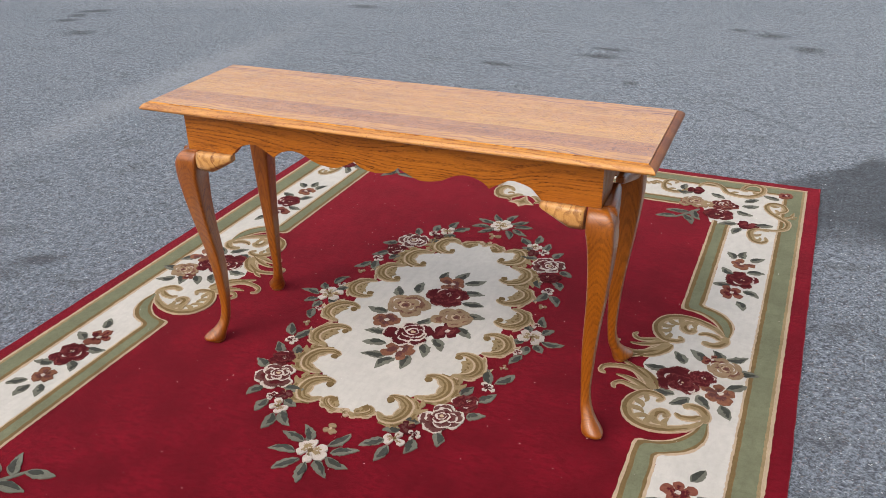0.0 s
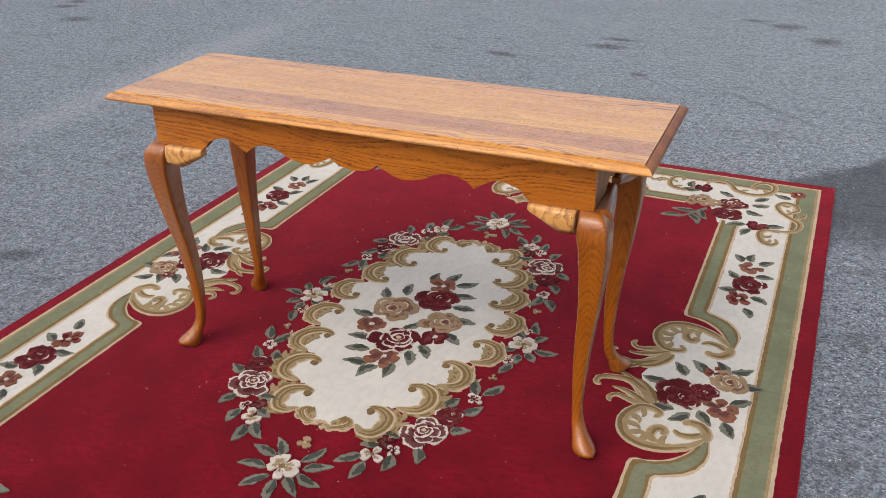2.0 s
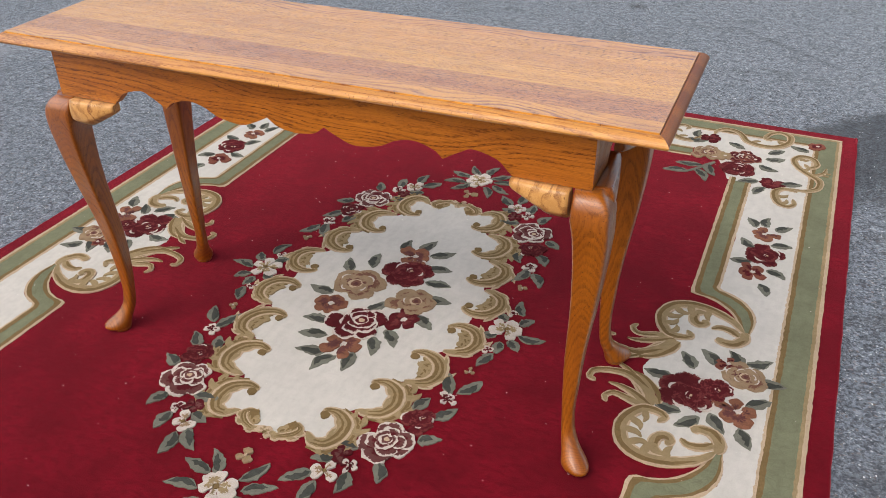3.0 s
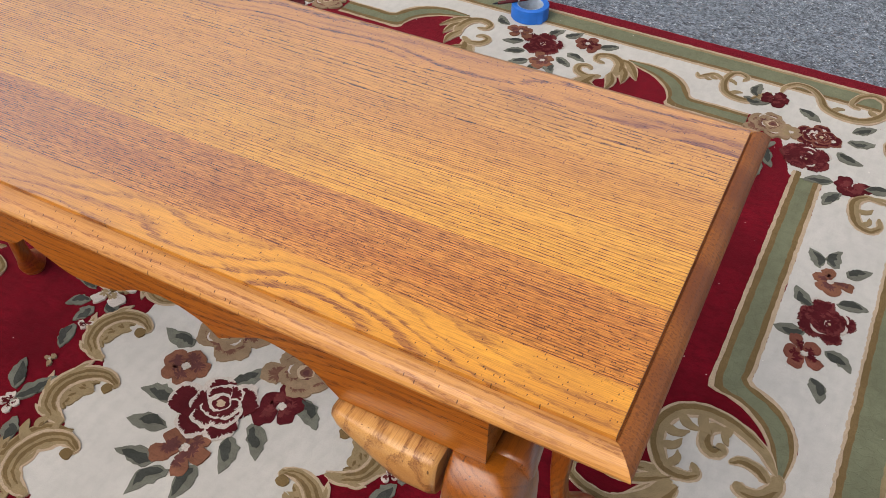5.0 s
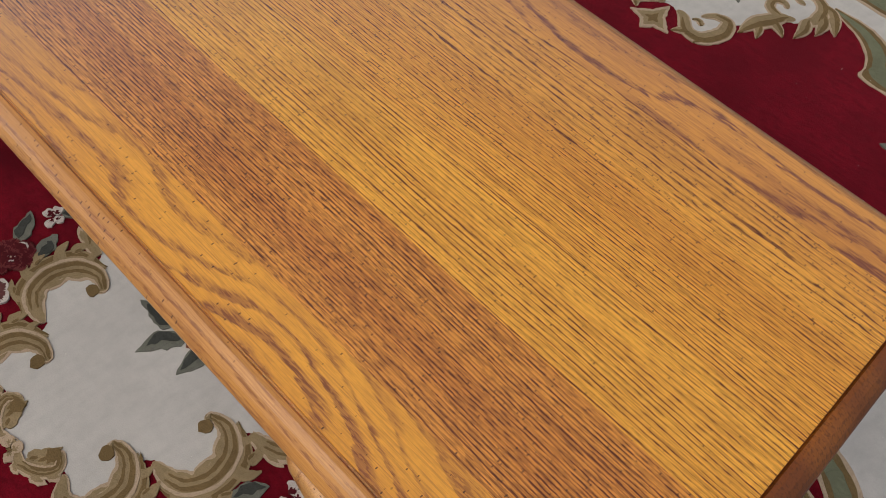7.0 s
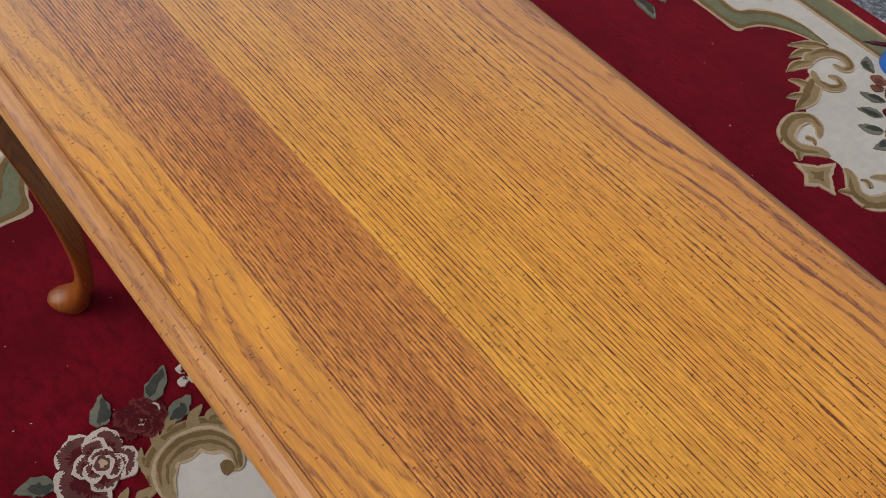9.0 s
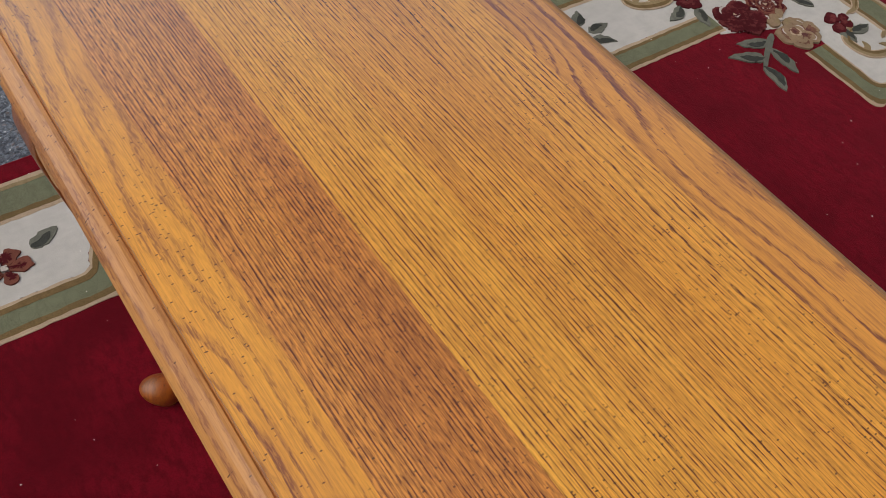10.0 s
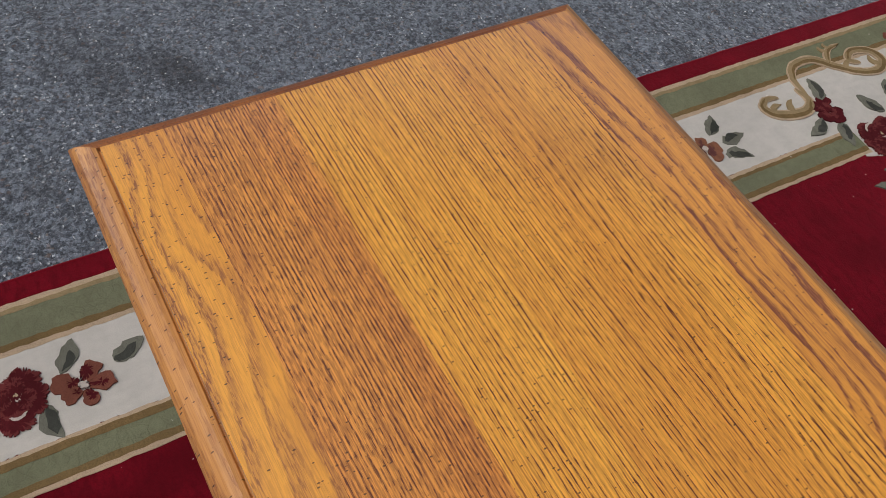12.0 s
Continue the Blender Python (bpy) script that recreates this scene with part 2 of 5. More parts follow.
def asphalt(name):
    """Worn asphalt: packed pale and dark stones, broad sweeps of dust, oil spots, one large darker patch."""
    n = Nodes(name)
    flat = n.vec("MULTIPLY", n.coord, (1.0, 1.0, 0.0))
    shake = n.add("ShaderNodeTexNoise", Vector=flat, Scale=170.0, Detail=2.0).outputs["Color"]
    bent = n.vec("ADD", flat, n.vec("MULTIPLY", n.vec("SUBTRACT", shake, (0.5, 0.5, 0.5)), (0.011, 0.011, 0.0)))
    stones = n.cells(bent, 185.0)
    grit = n.cells(bent, 420.0)
    shade = n.split(stones.outputs["Color"])
    tone = n.math("ADD", n.math("MULTIPLY", shade[0], 0.55), n.math("MULTIPLY", n.split(grit.outputs["Color"])[1], 0.45))
    colour = n.mix(n.ramp(tone, 0.20, 0.85), (0.021, 0.027, 0.037), (0.195, 0.224, 0.272))
    pale = n.math("MULTIPLY", n.ramp(shade[1], 0.90, 0.945), n.ramp(stones.outputs["Distance"], 0.50, 0.25))
    colour = n.mix(n.math("MULTIPLY", pale, 0.9), colour, (0.62, 0.64, 0.66))
    warm = n.math("MULTIPLY", n.ramp(shade[2], 0.95, 0.97), 0.4)
    colour = n.mix(warm, colour, (0.24, 0.15, 0.10))
    gap = n.ramp(stones.outputs["Distance"], 0.45, 0.80)
    colour = n.mix(n.math("MULTIPLY", gap, 0.5), colour, (0.020, 0.022, 0.026))
    lump = n.noise(flat, 105.0, 3.0, 0.75)
    colour = n.mix(n.ramp(lump, 0.51, 0.66, 0.0, 0.75), colour, (0.018, 0.021, 0.027))
    colour = n.mix(n.ramp(lump, 0.45, 0.30, 0.0, 0.60), colour, (0.27, 0.29, 0.33))
    clod = n.noise(flat, 38.0, 3.0, 0.7)
    colour = n.mix(n.ramp(clod, 0.52, 0.68, 0.0, 0.45), colour, (0.022, 0.025, 0.032))
    colour = n.mix(n.ramp(clod, 0.46, 0.32, 0.0, 0.30), colour, (0.25, 0.27, 0.31))
    broad = n.noise(flat, 0.9, 5.0, 0.6)
    sweep = n.noise(n.vec("MULTIPLY", flat, (0.5, 2.2, 1.0)), 1.0, 4.0)
    blotch = n.noise(n.vec("MULTIPLY", flat, (4.0, 7.5, 1.0)), 1.0, 6.0, 0.7)
    colour = n.mix(n.ramp(broad, 0.35, 0.7, 0.0, 0.25), colour, (0.115, 0.127, 0.150))
    colour = n.mix(n.ramp(sweep, 0.5, 0.75, 0.0, 0.22), colour, (0.15, 0.162, 0.185))
    colour = n.mix(n.ramp(blotch, 0.52, 0.68, 0.0, 0.75), colour, (0.034, 0.037, 0.044))
    wobble = n.math("MULTIPLY", n.math("SUBTRACT", n.noise(flat, 7.0, 4.0), 0.5), 0.9)
    x, y, z = n.split(flat)

    def spot(colour, px, py, rx, ry, turn, depth, paint, edge=0.5):
        c, s = math.cos(radians(turn)), math.sin(radians(turn))
        dx, dy = n.math("SUBTRACT", x, px), n.math("SUBTRACT", y, py)
        a = n.math("DIVIDE", n.math("ADD", n.math("MULTIPLY", dx, c), n.math("MULTIPLY", dy, s)), rx)
        b = n.math("DIVIDE", n.math("SUBTRACT", n.math("MULTIPLY", dy, c), n.math("MULTIPLY", dx, s)), ry)
        d = n.math("SQRT", n.math("ADD", n.math("MULTIPLY", a, a), n.math("MULTIPLY", b, b)))
        cover = n.ramp(n.math("ADD", d, wobble), 1.0 + edge * 0.3, 1.0 - edge, 0.0, depth)
        if paint is oil:
            clean[0] = n.math("MULTIPLY", clean[0], n.math("SUBTRACT", 1.0, cover))
        return n.mix(cover, colour, paint)

    clean = [1.0]
    oil, dust = (0.02, 0.02, 0.023), (0.26, 0.268, 0.285)
    for px, py, rx, ry, turn in ((-3.69, 3.35, 0.12, 0.07, 20), (-3.73, 3.51, 0.12, 0.07, 20), (-3.72, 3.69, 0.17, 0.07, 30),
                                 (-3.28, 3.06, 0.15, 0.08, 10), (-1.76, 4.54, 0.16, 0.08, 0), (-0.17, 3.29, 0.13, 0.05, -10),
                                 (0.36, 3.68, 0.15, 0.07, 0), (0.38, 3.87, 0.14, 0.05, 0), (0.66, 3.17, 0.06, 0.05, 0),
                                 (1.30, 4.58, 0.13, 0.1, 0), (1.54, 4.28, 0.12, 0.1, 0), (1.09, 4.68, 0.1, 0.05, 0),
                                 (-0.78, 0.31, 0.10, 0.05, 30)):
        colour = spot(colour, px, py, rx, ry, turn, 0.62, oil, 0.8)
    colour = spot(colour, 1.38, 2.84, 0.4, 0.03, -40, 0.34, oil, 0.9)
    colour = spot(colour, -0.87, 0.18, 0.18, 0.10, 20, 0.30, oil, 0.9)
    colour = spot(colour, -1.80, 2.3, 1.7, 0.22, 92, 0.38, dust, 0.9)
    colour = spot(colour, -2.7, 4.5, 1.9, 0.4, 20, 0.22, dust, 0.9)
    # one large patch, darker and less rough, with a slanting edge
    dark_area = n.ramp(n.math("ADD", n.math("ADD", n.math("MULTIPLY", y, -1.0), n.math("MULTIPLY", x, 1.1)), n.math("MULTIPLY", wobble, 0.30)), -0.33, -0.21)
    dark_area = n.math("MULTIPLY", dark_area, n.ramp(n.math("ADD", y, n.math("MULTIPLY", wobble, 0.4)), 1.33, 1.68))
    dark_area = n.math("MULTIPLY", dark_area, n.ramp(x, 4.2, 3.2))
    colour = n.mix(n.math("MULTIPLY", dark_area, 0.62), colour, (0.020, 0.021, 0.022))
    height = n.math("SUBTRACT", n.math("MULTIPLY", shade[0], 0.5), n.math("MULTIPLY", gap, 0.8))
    height = n.math("ADD", height, n.math("MULTIPLY", n.split(grit.outputs["Color"])[0], 0.25))
    height = n.math("SUBTRACT", height, n.math("MULTIPLY", lump, 1.6))
    n.bump(height, 0.6, 0.003)
    return n.finish(colour, n.ramp(dark_area, 0.0, 1.0, 0.85, 0.6), Specular_IOR_Level=0.4, Sheen_Weight=n.math("MULTIPLY", n.math("MULTIPLY", clean[0], n.ramp(dark_area, 0.0, 1.0, 1.0, 0.25)), n.ramp(n.math("ADD", n.math("MULTIPLY", lump, 0.55), n.math("MULTIPLY", clod, 0.45)), 0.62, 0.38, 0.08, 0.66)), Sheen_Roughness=0.4, Sheen_Tint=(0.82, 0.92, 1.0, 1))


ASPHALT = asphalt("worn_asphalt")
BOARD_OAK = [
    oak("oak_front_board", (0.81, 0.368, 0.044), (0.70, 0.294, 0.036), (0.28, 0.088, 0.032), 0.76, lines=0.80, pitch=0.0100, width=0.66, rings=1.0, wild=1.25, run=(4.2, 10.0)),
    oak("oak_brown_board", (0.78, 0.325, 0.053), (0.62, 0.230, 0.040), (0.160, 0.037, 0.009), 0.0, lines=0.95, pitch=0.0025, crowd=0.40, width=0.58, rings=0.92, pore=1.0),
    oak("oak_yellow_board", (0.88, 0.425, 0.053), (0.79, 0.352, 0.043), (0.185, 0.045, 0.006), 0.0, lines=1.0, pitch=0.0034, crowd=0.18, width=0.43, rings=1.0),
    oak("oak_tan_board", (0.85, 0.392, 0.050), (0.73, 0.310, 0.039), (0.172, 0.041, 0.006), 0.0, lines=1.0, pitch=0.0031, crowd=0.18, width=0.42, rings=1.0),
    oak("oak_wavy_board", (0.85, 0.392, 0.050), (0.74, 0.316, 0.039), (0.178, 0.042, 0.006), 0.30, lines=1.0, pitch=0.0037, crowd=0.18, width=0.42, rings=1.0),
    oak("oak_back_board", (0.77, 0.334, 0.046), (0.63, 0.256, 0.036), (0.235, 0.066, 0.024), 0.75, lines=0.8, pitch=0.0078, width=0.62, rings=1.0, wild=1.15, run=(3.6, 10.0)),
]
EDGE_OAK = oak("oak_edge", (0.54, 0.250, 0.060), (0.44, 0.188, 0.045), (0.24, 0.078, 0.022), 0.6, lines=0.55, pitch=0.0070, width=0.7, rings=0.62, gloss=0.36)
END_OAK = end_oak("oak_end_grain", (0.31, 0.098, 0.014), (0.19, 0.052, 0.009))
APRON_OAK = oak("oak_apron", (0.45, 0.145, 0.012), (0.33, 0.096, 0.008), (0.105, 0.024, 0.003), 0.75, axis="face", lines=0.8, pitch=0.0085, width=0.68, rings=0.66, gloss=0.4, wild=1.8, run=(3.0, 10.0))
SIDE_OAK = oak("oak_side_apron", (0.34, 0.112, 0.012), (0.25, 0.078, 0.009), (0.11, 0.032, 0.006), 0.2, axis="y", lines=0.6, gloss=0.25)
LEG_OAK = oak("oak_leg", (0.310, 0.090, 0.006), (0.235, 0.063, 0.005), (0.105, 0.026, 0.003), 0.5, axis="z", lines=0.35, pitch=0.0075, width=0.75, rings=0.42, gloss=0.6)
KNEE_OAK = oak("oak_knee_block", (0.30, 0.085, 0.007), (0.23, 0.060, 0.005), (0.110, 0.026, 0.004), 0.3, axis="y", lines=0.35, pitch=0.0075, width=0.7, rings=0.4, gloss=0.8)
BLOCK_OAK = oak("oak_wing_block", (0.60, 0.320, 0.105), (0.50, 0.245, 0.070), (0.19, 0.064, 0.018), 0.8, axis="y", lines=0.60, pitch=0.0110, width=0.66, rings=0.92, gloss=0.45, run=(6.0, 22.0), wild=0.5)

RED = pile("red_pile", (0.117, 0.0029, 0.0086), 0.42, nap=3.8, bloom=0.12)
BIND = pile("red_binding", (0.125, 0.004, 0.010), 0.2, nap=2.4)
CREAM = pile("cream_pile", (0.470, 0.446, 0.408), 0.07, nap=0.55, tufts=0.14)
PINK = pile("pale_tan_pile", (0.42, 0.315, 0.215), 0.12)
TAN = pile("tan_pile", (0.265, 0.195, 0.106), 0.18)
GOLD = pile("dark_gold_pile", (0.165, 0.110, 0.048), 0.2)
GREEN = pile("sage_pile", (0.160, 0.166, 0.104), 0.15, vein=0.10)
LEAF = pile("leaf_green_pile", (0.150, 0.149, 0.120), 0.28)
LEAFD = pile("dark_leaf_pile", (0.056, 0.058, 0.050), 0.35)
WINE = pile("wine_pile", (0.078, 0.011, 0.014), 0.35)
MAUVE = pile("mauve_pile", (0.112, 0.043, 0.040), 0.3)
ROSE = pile("rose_red_pile", (0.135, 0.030, 0.030), 0.3)
RUST = pile("rust_pile", (0.180, 0.064, 0.044), 0.3)
BEIGE = pile("beige_petal_pile", (0.265, 0.182, 0.112), 0.25)
BLUSH = pile("blush_pile", (0.50, 0.440, 0.390), 0.2)
RUSSET = pile("russet_pile", (0.200, 0.086, 0.052), 0.35)
BROWN = pile("brown_rose_pile", (0.165, 0.078, 0.052), 0.3)


# ---- mesh helpers ----
def mesh_object(name, verts, faces, mats, slots=None, smooth=False):
    me = bpy.data.meshes.new(name)
    me.from_pydata([tuple(v) for v in verts], [], faces)
    for m in mats if isinstance(mats, (list, tuple)) else [mats]:
        me.materials.append(m)
    if slots is not None:
        me.polygons.foreach_set("material_index", slots)
    if smooth:
        me.polygons.foreach_set("use_smooth", [True] * len(me.polygons))
    me.update()
    return new(name, me)


def part(name, bm, material, parent, label=""):
    """Links a bmesh as one mesh object under a thing or under a part."""
    me = bpy.data.meshes.new(name)
    bmesh.ops.recalc_face_normals(bm, faces=bm.faces)
    bm.to_mesh(me)
    bm.free()
    me.materials.append(material)
    ob = new(name, me)
    ob.parent = parent
    return tagged(ob, label)


def thing(name, m, label, category, group=""):
    ob = new(name)
    ob.matrix_world = m
    ob.empty_display_size = 0.1
    return tagged(ob, label, category, group)


def box(bm, x0, x1, y0, y1, z0, z1, bevel=0.0):
    made = bmesh.ops.create_cube(bm, size=1.0, matrix=Matrix.LocRotScale(((x0 + x1) / 2, (y0 + y1) / 2, (z0 + z1) / 2), None, (x1 - x0, y1 - y0, z1 - z0)))
    if bevel:
        edges = list({e for v in made["verts"] for e in v.link_edges})
        bmesh.ops.bevel(bm, geom=edges, offset=bevel, segments=2, affect="EDGES", profile=0.6)
    return bm


def loft(bm, rings, close_ends=True):
    """Joins equal rings of points into a skin."""
    rows = [[bm.verts.new(p) for p in ring] for ring in rings]
    for a, b in zip(rows, rows[1:]):
        for i in range(len(a)):
            j = (i + 1) % len(a)
            bm.faces.new((a[i], a[j], b[j], b[i]))
    if close_ends:
        bm.faces.new(rows[0][::-1])
        bm.faces.new(rows[-1])
    return bm


def smooth_all(ob):
    ob.data.polygons.foreach_set("use_smooth", [True] * len(ob.data.polygons))
    ob.data.update()
    return ob


def spline(points, steps=6):
    """A smooth line through the points (Catmull-Rom), points of any dimension."""
    p = [np.array(q, float) for q in points]
    p = [2 * p[0] - p[1]] + p + [2 * p[-1] - p[-2]]
    out = []
    for a, b, c, d in zip(p, p[1:], p[2:], p[3:]):
        for k in range(steps):
            t = k / steps
            out.append(0.5 * (2 * b + (c - a) * t + (2 * a - 5 * b + 4 * c - d) * t * t + (3 * b - a - 3 * c + d) * t ** 3))
    return out + [p[-2]]


# ---- ground ----
gb = bmesh.new()
size = 400.0
cuts = [-size, -40, -8, -2, 0, 2, 4, 8, 40, size]
grid = [[gb.verts.new((x, y, 0.0)) for x in cuts] for y in cuts]
for a, b in zip(grid, grid[1:]):
    for i in range(len(cuts) - 1):
        gb.faces.new((a[i], a[i + 1], b[i + 1], b[i]))
gm = bpy.data.meshes.new("ground")
gb.to_mesh(gm)
gb.free()
gm.materials.append(ASPHALT)
tagged(new("ground", gm), "worn grey asphalt parking lot with oil spots", "ground", kind="structure")

# ---- table ----
TABLE_H, RUG_H = 0.735, 0.012
HX, HY, RIM = 0.651, 0.204, 0.0182
table = thing("console_table", pose(0.687, 0.279, 0, 0, 0, 1.15), "honey-stained oak console table with cabriole legs, standing on the rug", "table")

# the top: six glued boards with a moulded edge round them
SEAMS = [-HY + RIM, -0.144, -0.065, 0.003, 0.071, 0.139, HY - RIM]
for i, (y0, y1) in enumerate(zip(SEAMS, SEAMS[1:])):
    bm = box(bmesh.new(), -HX + RIM, HX - RIM, y0, y1, TABLE_H - 0.021, TABLE_H)
    part("board", bm, BOARD_OAK[i], table, ("amber flat-sawn oak board", "brown straight-grained oak board", "yellow oak board", "", "", "")[i])
EDGE = ((RIM, -0.0210), (RIM, -0.0042), (RIM - 0.0009, -0.0045), (RIM - 0.0022, -0.0022), (0.0130, -0.0026), (0.0080, -0.0050), (0.0040, -0.0082), (0.0012, -0.0116),
        (0.0, -0.0140), (0.0002, -0.0162), (0.0022, -0.0188), (0.0070, -0.0206), (0.0120, -0.0215))


def moulding(side):
    """One side of the moulded edge, mitred at both ends; side counts quarter turns from the front."""
    hx, hy = (HX, HY) if side % 2 == 0 else (HY, HX)
    steps = 24
    rings = []
    for k in range(steps + 1):
        f = k / steps
        rings.append([(-(hx - o) + 2 * (hx - o) * f, -hy + o, TABLE_H + z) for o, z in EDGE])
    bm = loft(bmesh.new(), rings)
    bm.transform(Matrix.Rotation(radians(90 * side), 4, "Z"))
    return bm


for side in range(4):
    part("edge_moulding", moulding(side), EDGE_OAK if side % 2 == 0 else END_OAK, table, "" if side % 2 == 0 else "reddish end-grain edge")

# aprons under the top
AX, AY, APRON_Z0, APRON_Z1 = 0.540, 0.171, 0.613, TABLE_H - 0.0212
HALF_SCALLOP = [(0.406, 0.613), (0.397, 0.622), (0.378, 0.639), (0.338, 0.649), (0.316, 0.641), (0.283, 0.622), (0.266, 0.636), (0.231, 0.646),
                (0.197, 0.640), (0.164, 0.624), (0.117, 0.617), (0.086, 0.627), (0.058, 0.641), (0.036, 0.626), (0.0, 0.620)]


def apron(half, profile, y0, y1):
    """A board with a scalloped lower edge, along x."""
    right = []
    runs = [[]]
    for q in profile:
        runs[-1].append(q)
        if q[0] in (0.406, 0.283, 0.058, 0.072):
            runs.append([q])
    for run in runs:
        right += [tuple(v) for v in (spline(run, 5) if len(run) > 2 else run)]
    low = [(half, APRON_Z0)] + right
    low = low + [(-x, z) for x, z in low[-2::-1]]
    outline = [(half, APRON_Z1)] + low + [(-half, APRON_Z1)]
    seen, clean = set(), []
    for q in outline:
        key = (round(q[0], 5), round(q[1], 5))
        if key not in seen:
            seen.add(key)
            clean.append(q)
    bm = bmesh.new()
    front = [bm.verts.new((x, y0, z)) for x, z in clean]
    back = [bm.verts.new((x, y1, z)) for x, z in clean]
    bm.faces.new(front)
    bm.faces.new(back[::-1])
    for i in range(len(clean)):
        j = (i + 1) % len(clean)
        bm.faces.new((front[i], back[i], back[j], front[j]))
    return bm


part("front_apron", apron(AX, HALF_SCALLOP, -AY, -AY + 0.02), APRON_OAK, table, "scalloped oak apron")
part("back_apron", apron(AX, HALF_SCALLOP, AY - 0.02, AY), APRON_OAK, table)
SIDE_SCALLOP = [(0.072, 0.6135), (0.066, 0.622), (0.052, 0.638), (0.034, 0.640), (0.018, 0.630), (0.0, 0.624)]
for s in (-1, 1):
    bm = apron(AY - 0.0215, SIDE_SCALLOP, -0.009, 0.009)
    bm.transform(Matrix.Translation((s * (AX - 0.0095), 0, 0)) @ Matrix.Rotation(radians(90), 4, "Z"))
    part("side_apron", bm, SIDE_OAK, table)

# cabriole legs: height, outward lean along the diagonal, width, squareness
LEG_ROWS = [(0.0200, 0.015, 0.044, 2.0), (0.0240, 0.016, 0.0490, 2.0), (0.0310, 0.015, 0.0500, 2.0), (0.0400, 0.010, 0.0450, 2.1), (0.0520, 0.001, 0.0365, 2.2),
            (0.0680, -0.009, 0.0300, 2.5), (0.0900, -0.0165, 0.0250, 3.2), (0.1250, -0.021, 0.0232, 4.2), (0.1700, -0.0235, 0.0265, 5.6), (0.2400, -0.0225, 0.0320, 7.5),
            (0.3200, -0.0150, 0.0378, 9.0), (0.4000, -0.0030, 0.0450, 9.5), (0.4700, 0.0060, 0.0530, 9.5), (0.5300, 0.0120, 0.0605, 9.0), (0.5640, 0.0142, 0.0650, 8.5),
            (0.5820, 0.0130, 0.0640, 8.0), (0.5940, 0.0105, 0.0605, 7.5), (0.6030, 0.0060, 0.0550, 7.0), (0.6090, 0.0010, 0.0480, 6.0), (0.6125, -0.0030, 0.0420, 6.0)]
FOOT = (0.546, 0.156)
SPLAY = {(1, -1): -0.014, (-1, -1): 0.010}


def leg(sx, sy):
    """A leg about its own upright axis."""
    rings = []
    for z, lean, width, power in spline(LEG_ROWS, 3):
        knee = float(np.interp(z, (0.12, 0.20, 0.34, 0.40, 0.47, 0.53, 0.564), (0.0, -0.002, -0.002, 0.0, 0.003, 0.007, 0.012)))
        cx, cy = sx * (lean * 0.7071 - knee), sy * lean * 0.7071 + SPLAY.get((sx, sy), 0.0) * (1 - z / 0.61)
        ring = []
        toe = float(np.interp(z, (0.030, 0.050, 0.085), (1.50, 1.25, 1.0)))
        for k in range(64):
            a = 2 * math.pi * (k + 0.5) / 64
            a += 0.17 * math.sin(4 * a)
            c, s = math.cos(a), math.sin(a)
            r = width / 2 / (abs(c) ** power + abs(s) ** power) ** (1 / power)
            px, py = r * c, r * s
            out = (px * sx + py * sy) * 0.7071
            if out > 0:
                px, py = px + sx * 0.7071 * out * (toe - 1), py + sy * 0.7071 * out * (toe - 1)
            ring.append((cx + px, cy + py, z))
        rings.append(ring)
    return loft(bmesh.new(), rings)


def foot_pad(sx, sy):
    """The turned pad that the foot stands on."""
    cx, cy = sx * 0.015 * 0.7071, sy * 0.015 * 0.7071 + SPLAY.get((sx, sy), 0.0)
    return loft(bmesh.new(), [[(cx + r * math.cos(2 * math.pi * k / 32), cy + r * math.sin(2 * math.pi * k / 32), z) for k in range(32)]
                              for r, z in ((0.0175, 0.0125), (0.0195, 0.0140), (0.0210, 0.0170), (0.0205, 0.0196))])


def wing(sx, sy, along_x):
    """A shaped ear beside the knee: full at the leg, tapering in a slow curve to a cut end under the apron."""
    rings = []
    n = 16
    length, full, lean = (0.1020, 0.028, 0.010) if along_x else (0.1420, 0.0385, 0.0225)
    for k in range(n + 1):
        f = k / n
        run = length * f
        ease = max(0.0, (f - 0.34) / 0.66) ** 1.1 if along_x else f ** 1.3
        drop, out = 0.054 - (0.037 if along_x else 0.038) * ease, full - lean * ease
        if k in (0, n):
            drop, out = drop - 0.0020, out - 0.0020
        ring = [(-0.004, APRON_Z0 - 0.0004)]
        for j in range(12):
            a = j / 11
            swell = (0.70 + 0.30 * math.sin(math.pi * (0.10 + 0.74 * a ** 0.8))) * (1 - 0.6 * max(0.0, a - 0.75) / 0.25) if along_x else (0.80 + 0.20 * math.sin(math.pi * a ** 0.8)) * (1 - 0.5 * max(0.0, a - 0.8) / 0.2)
            ring.append((out * swell, APRON_Z0 - 0.0004 - drop * a))
        ring.append((-0.004, APRON_Z0 - 0.0004 - drop))
        pts = []
        for o, z in ring:
            u = 0.5070 - run
            pts.append((sx * u, sy * (AY - 0.004 + o), z) if along_x else (sx * (AX - 0.004 + o), sy * (AY - 0.014 - run), z))
        rings.append(pts)
    return loft(bmesh.new(), rings)


def smooth_sides(ob):
    """Smooth but for the cut ends."""
    ob.data.polygons.foreach_set("use_smooth", [len(p.vertices) == 4 for p in ob.data.polygons])
    ob.data.update()
    return ob


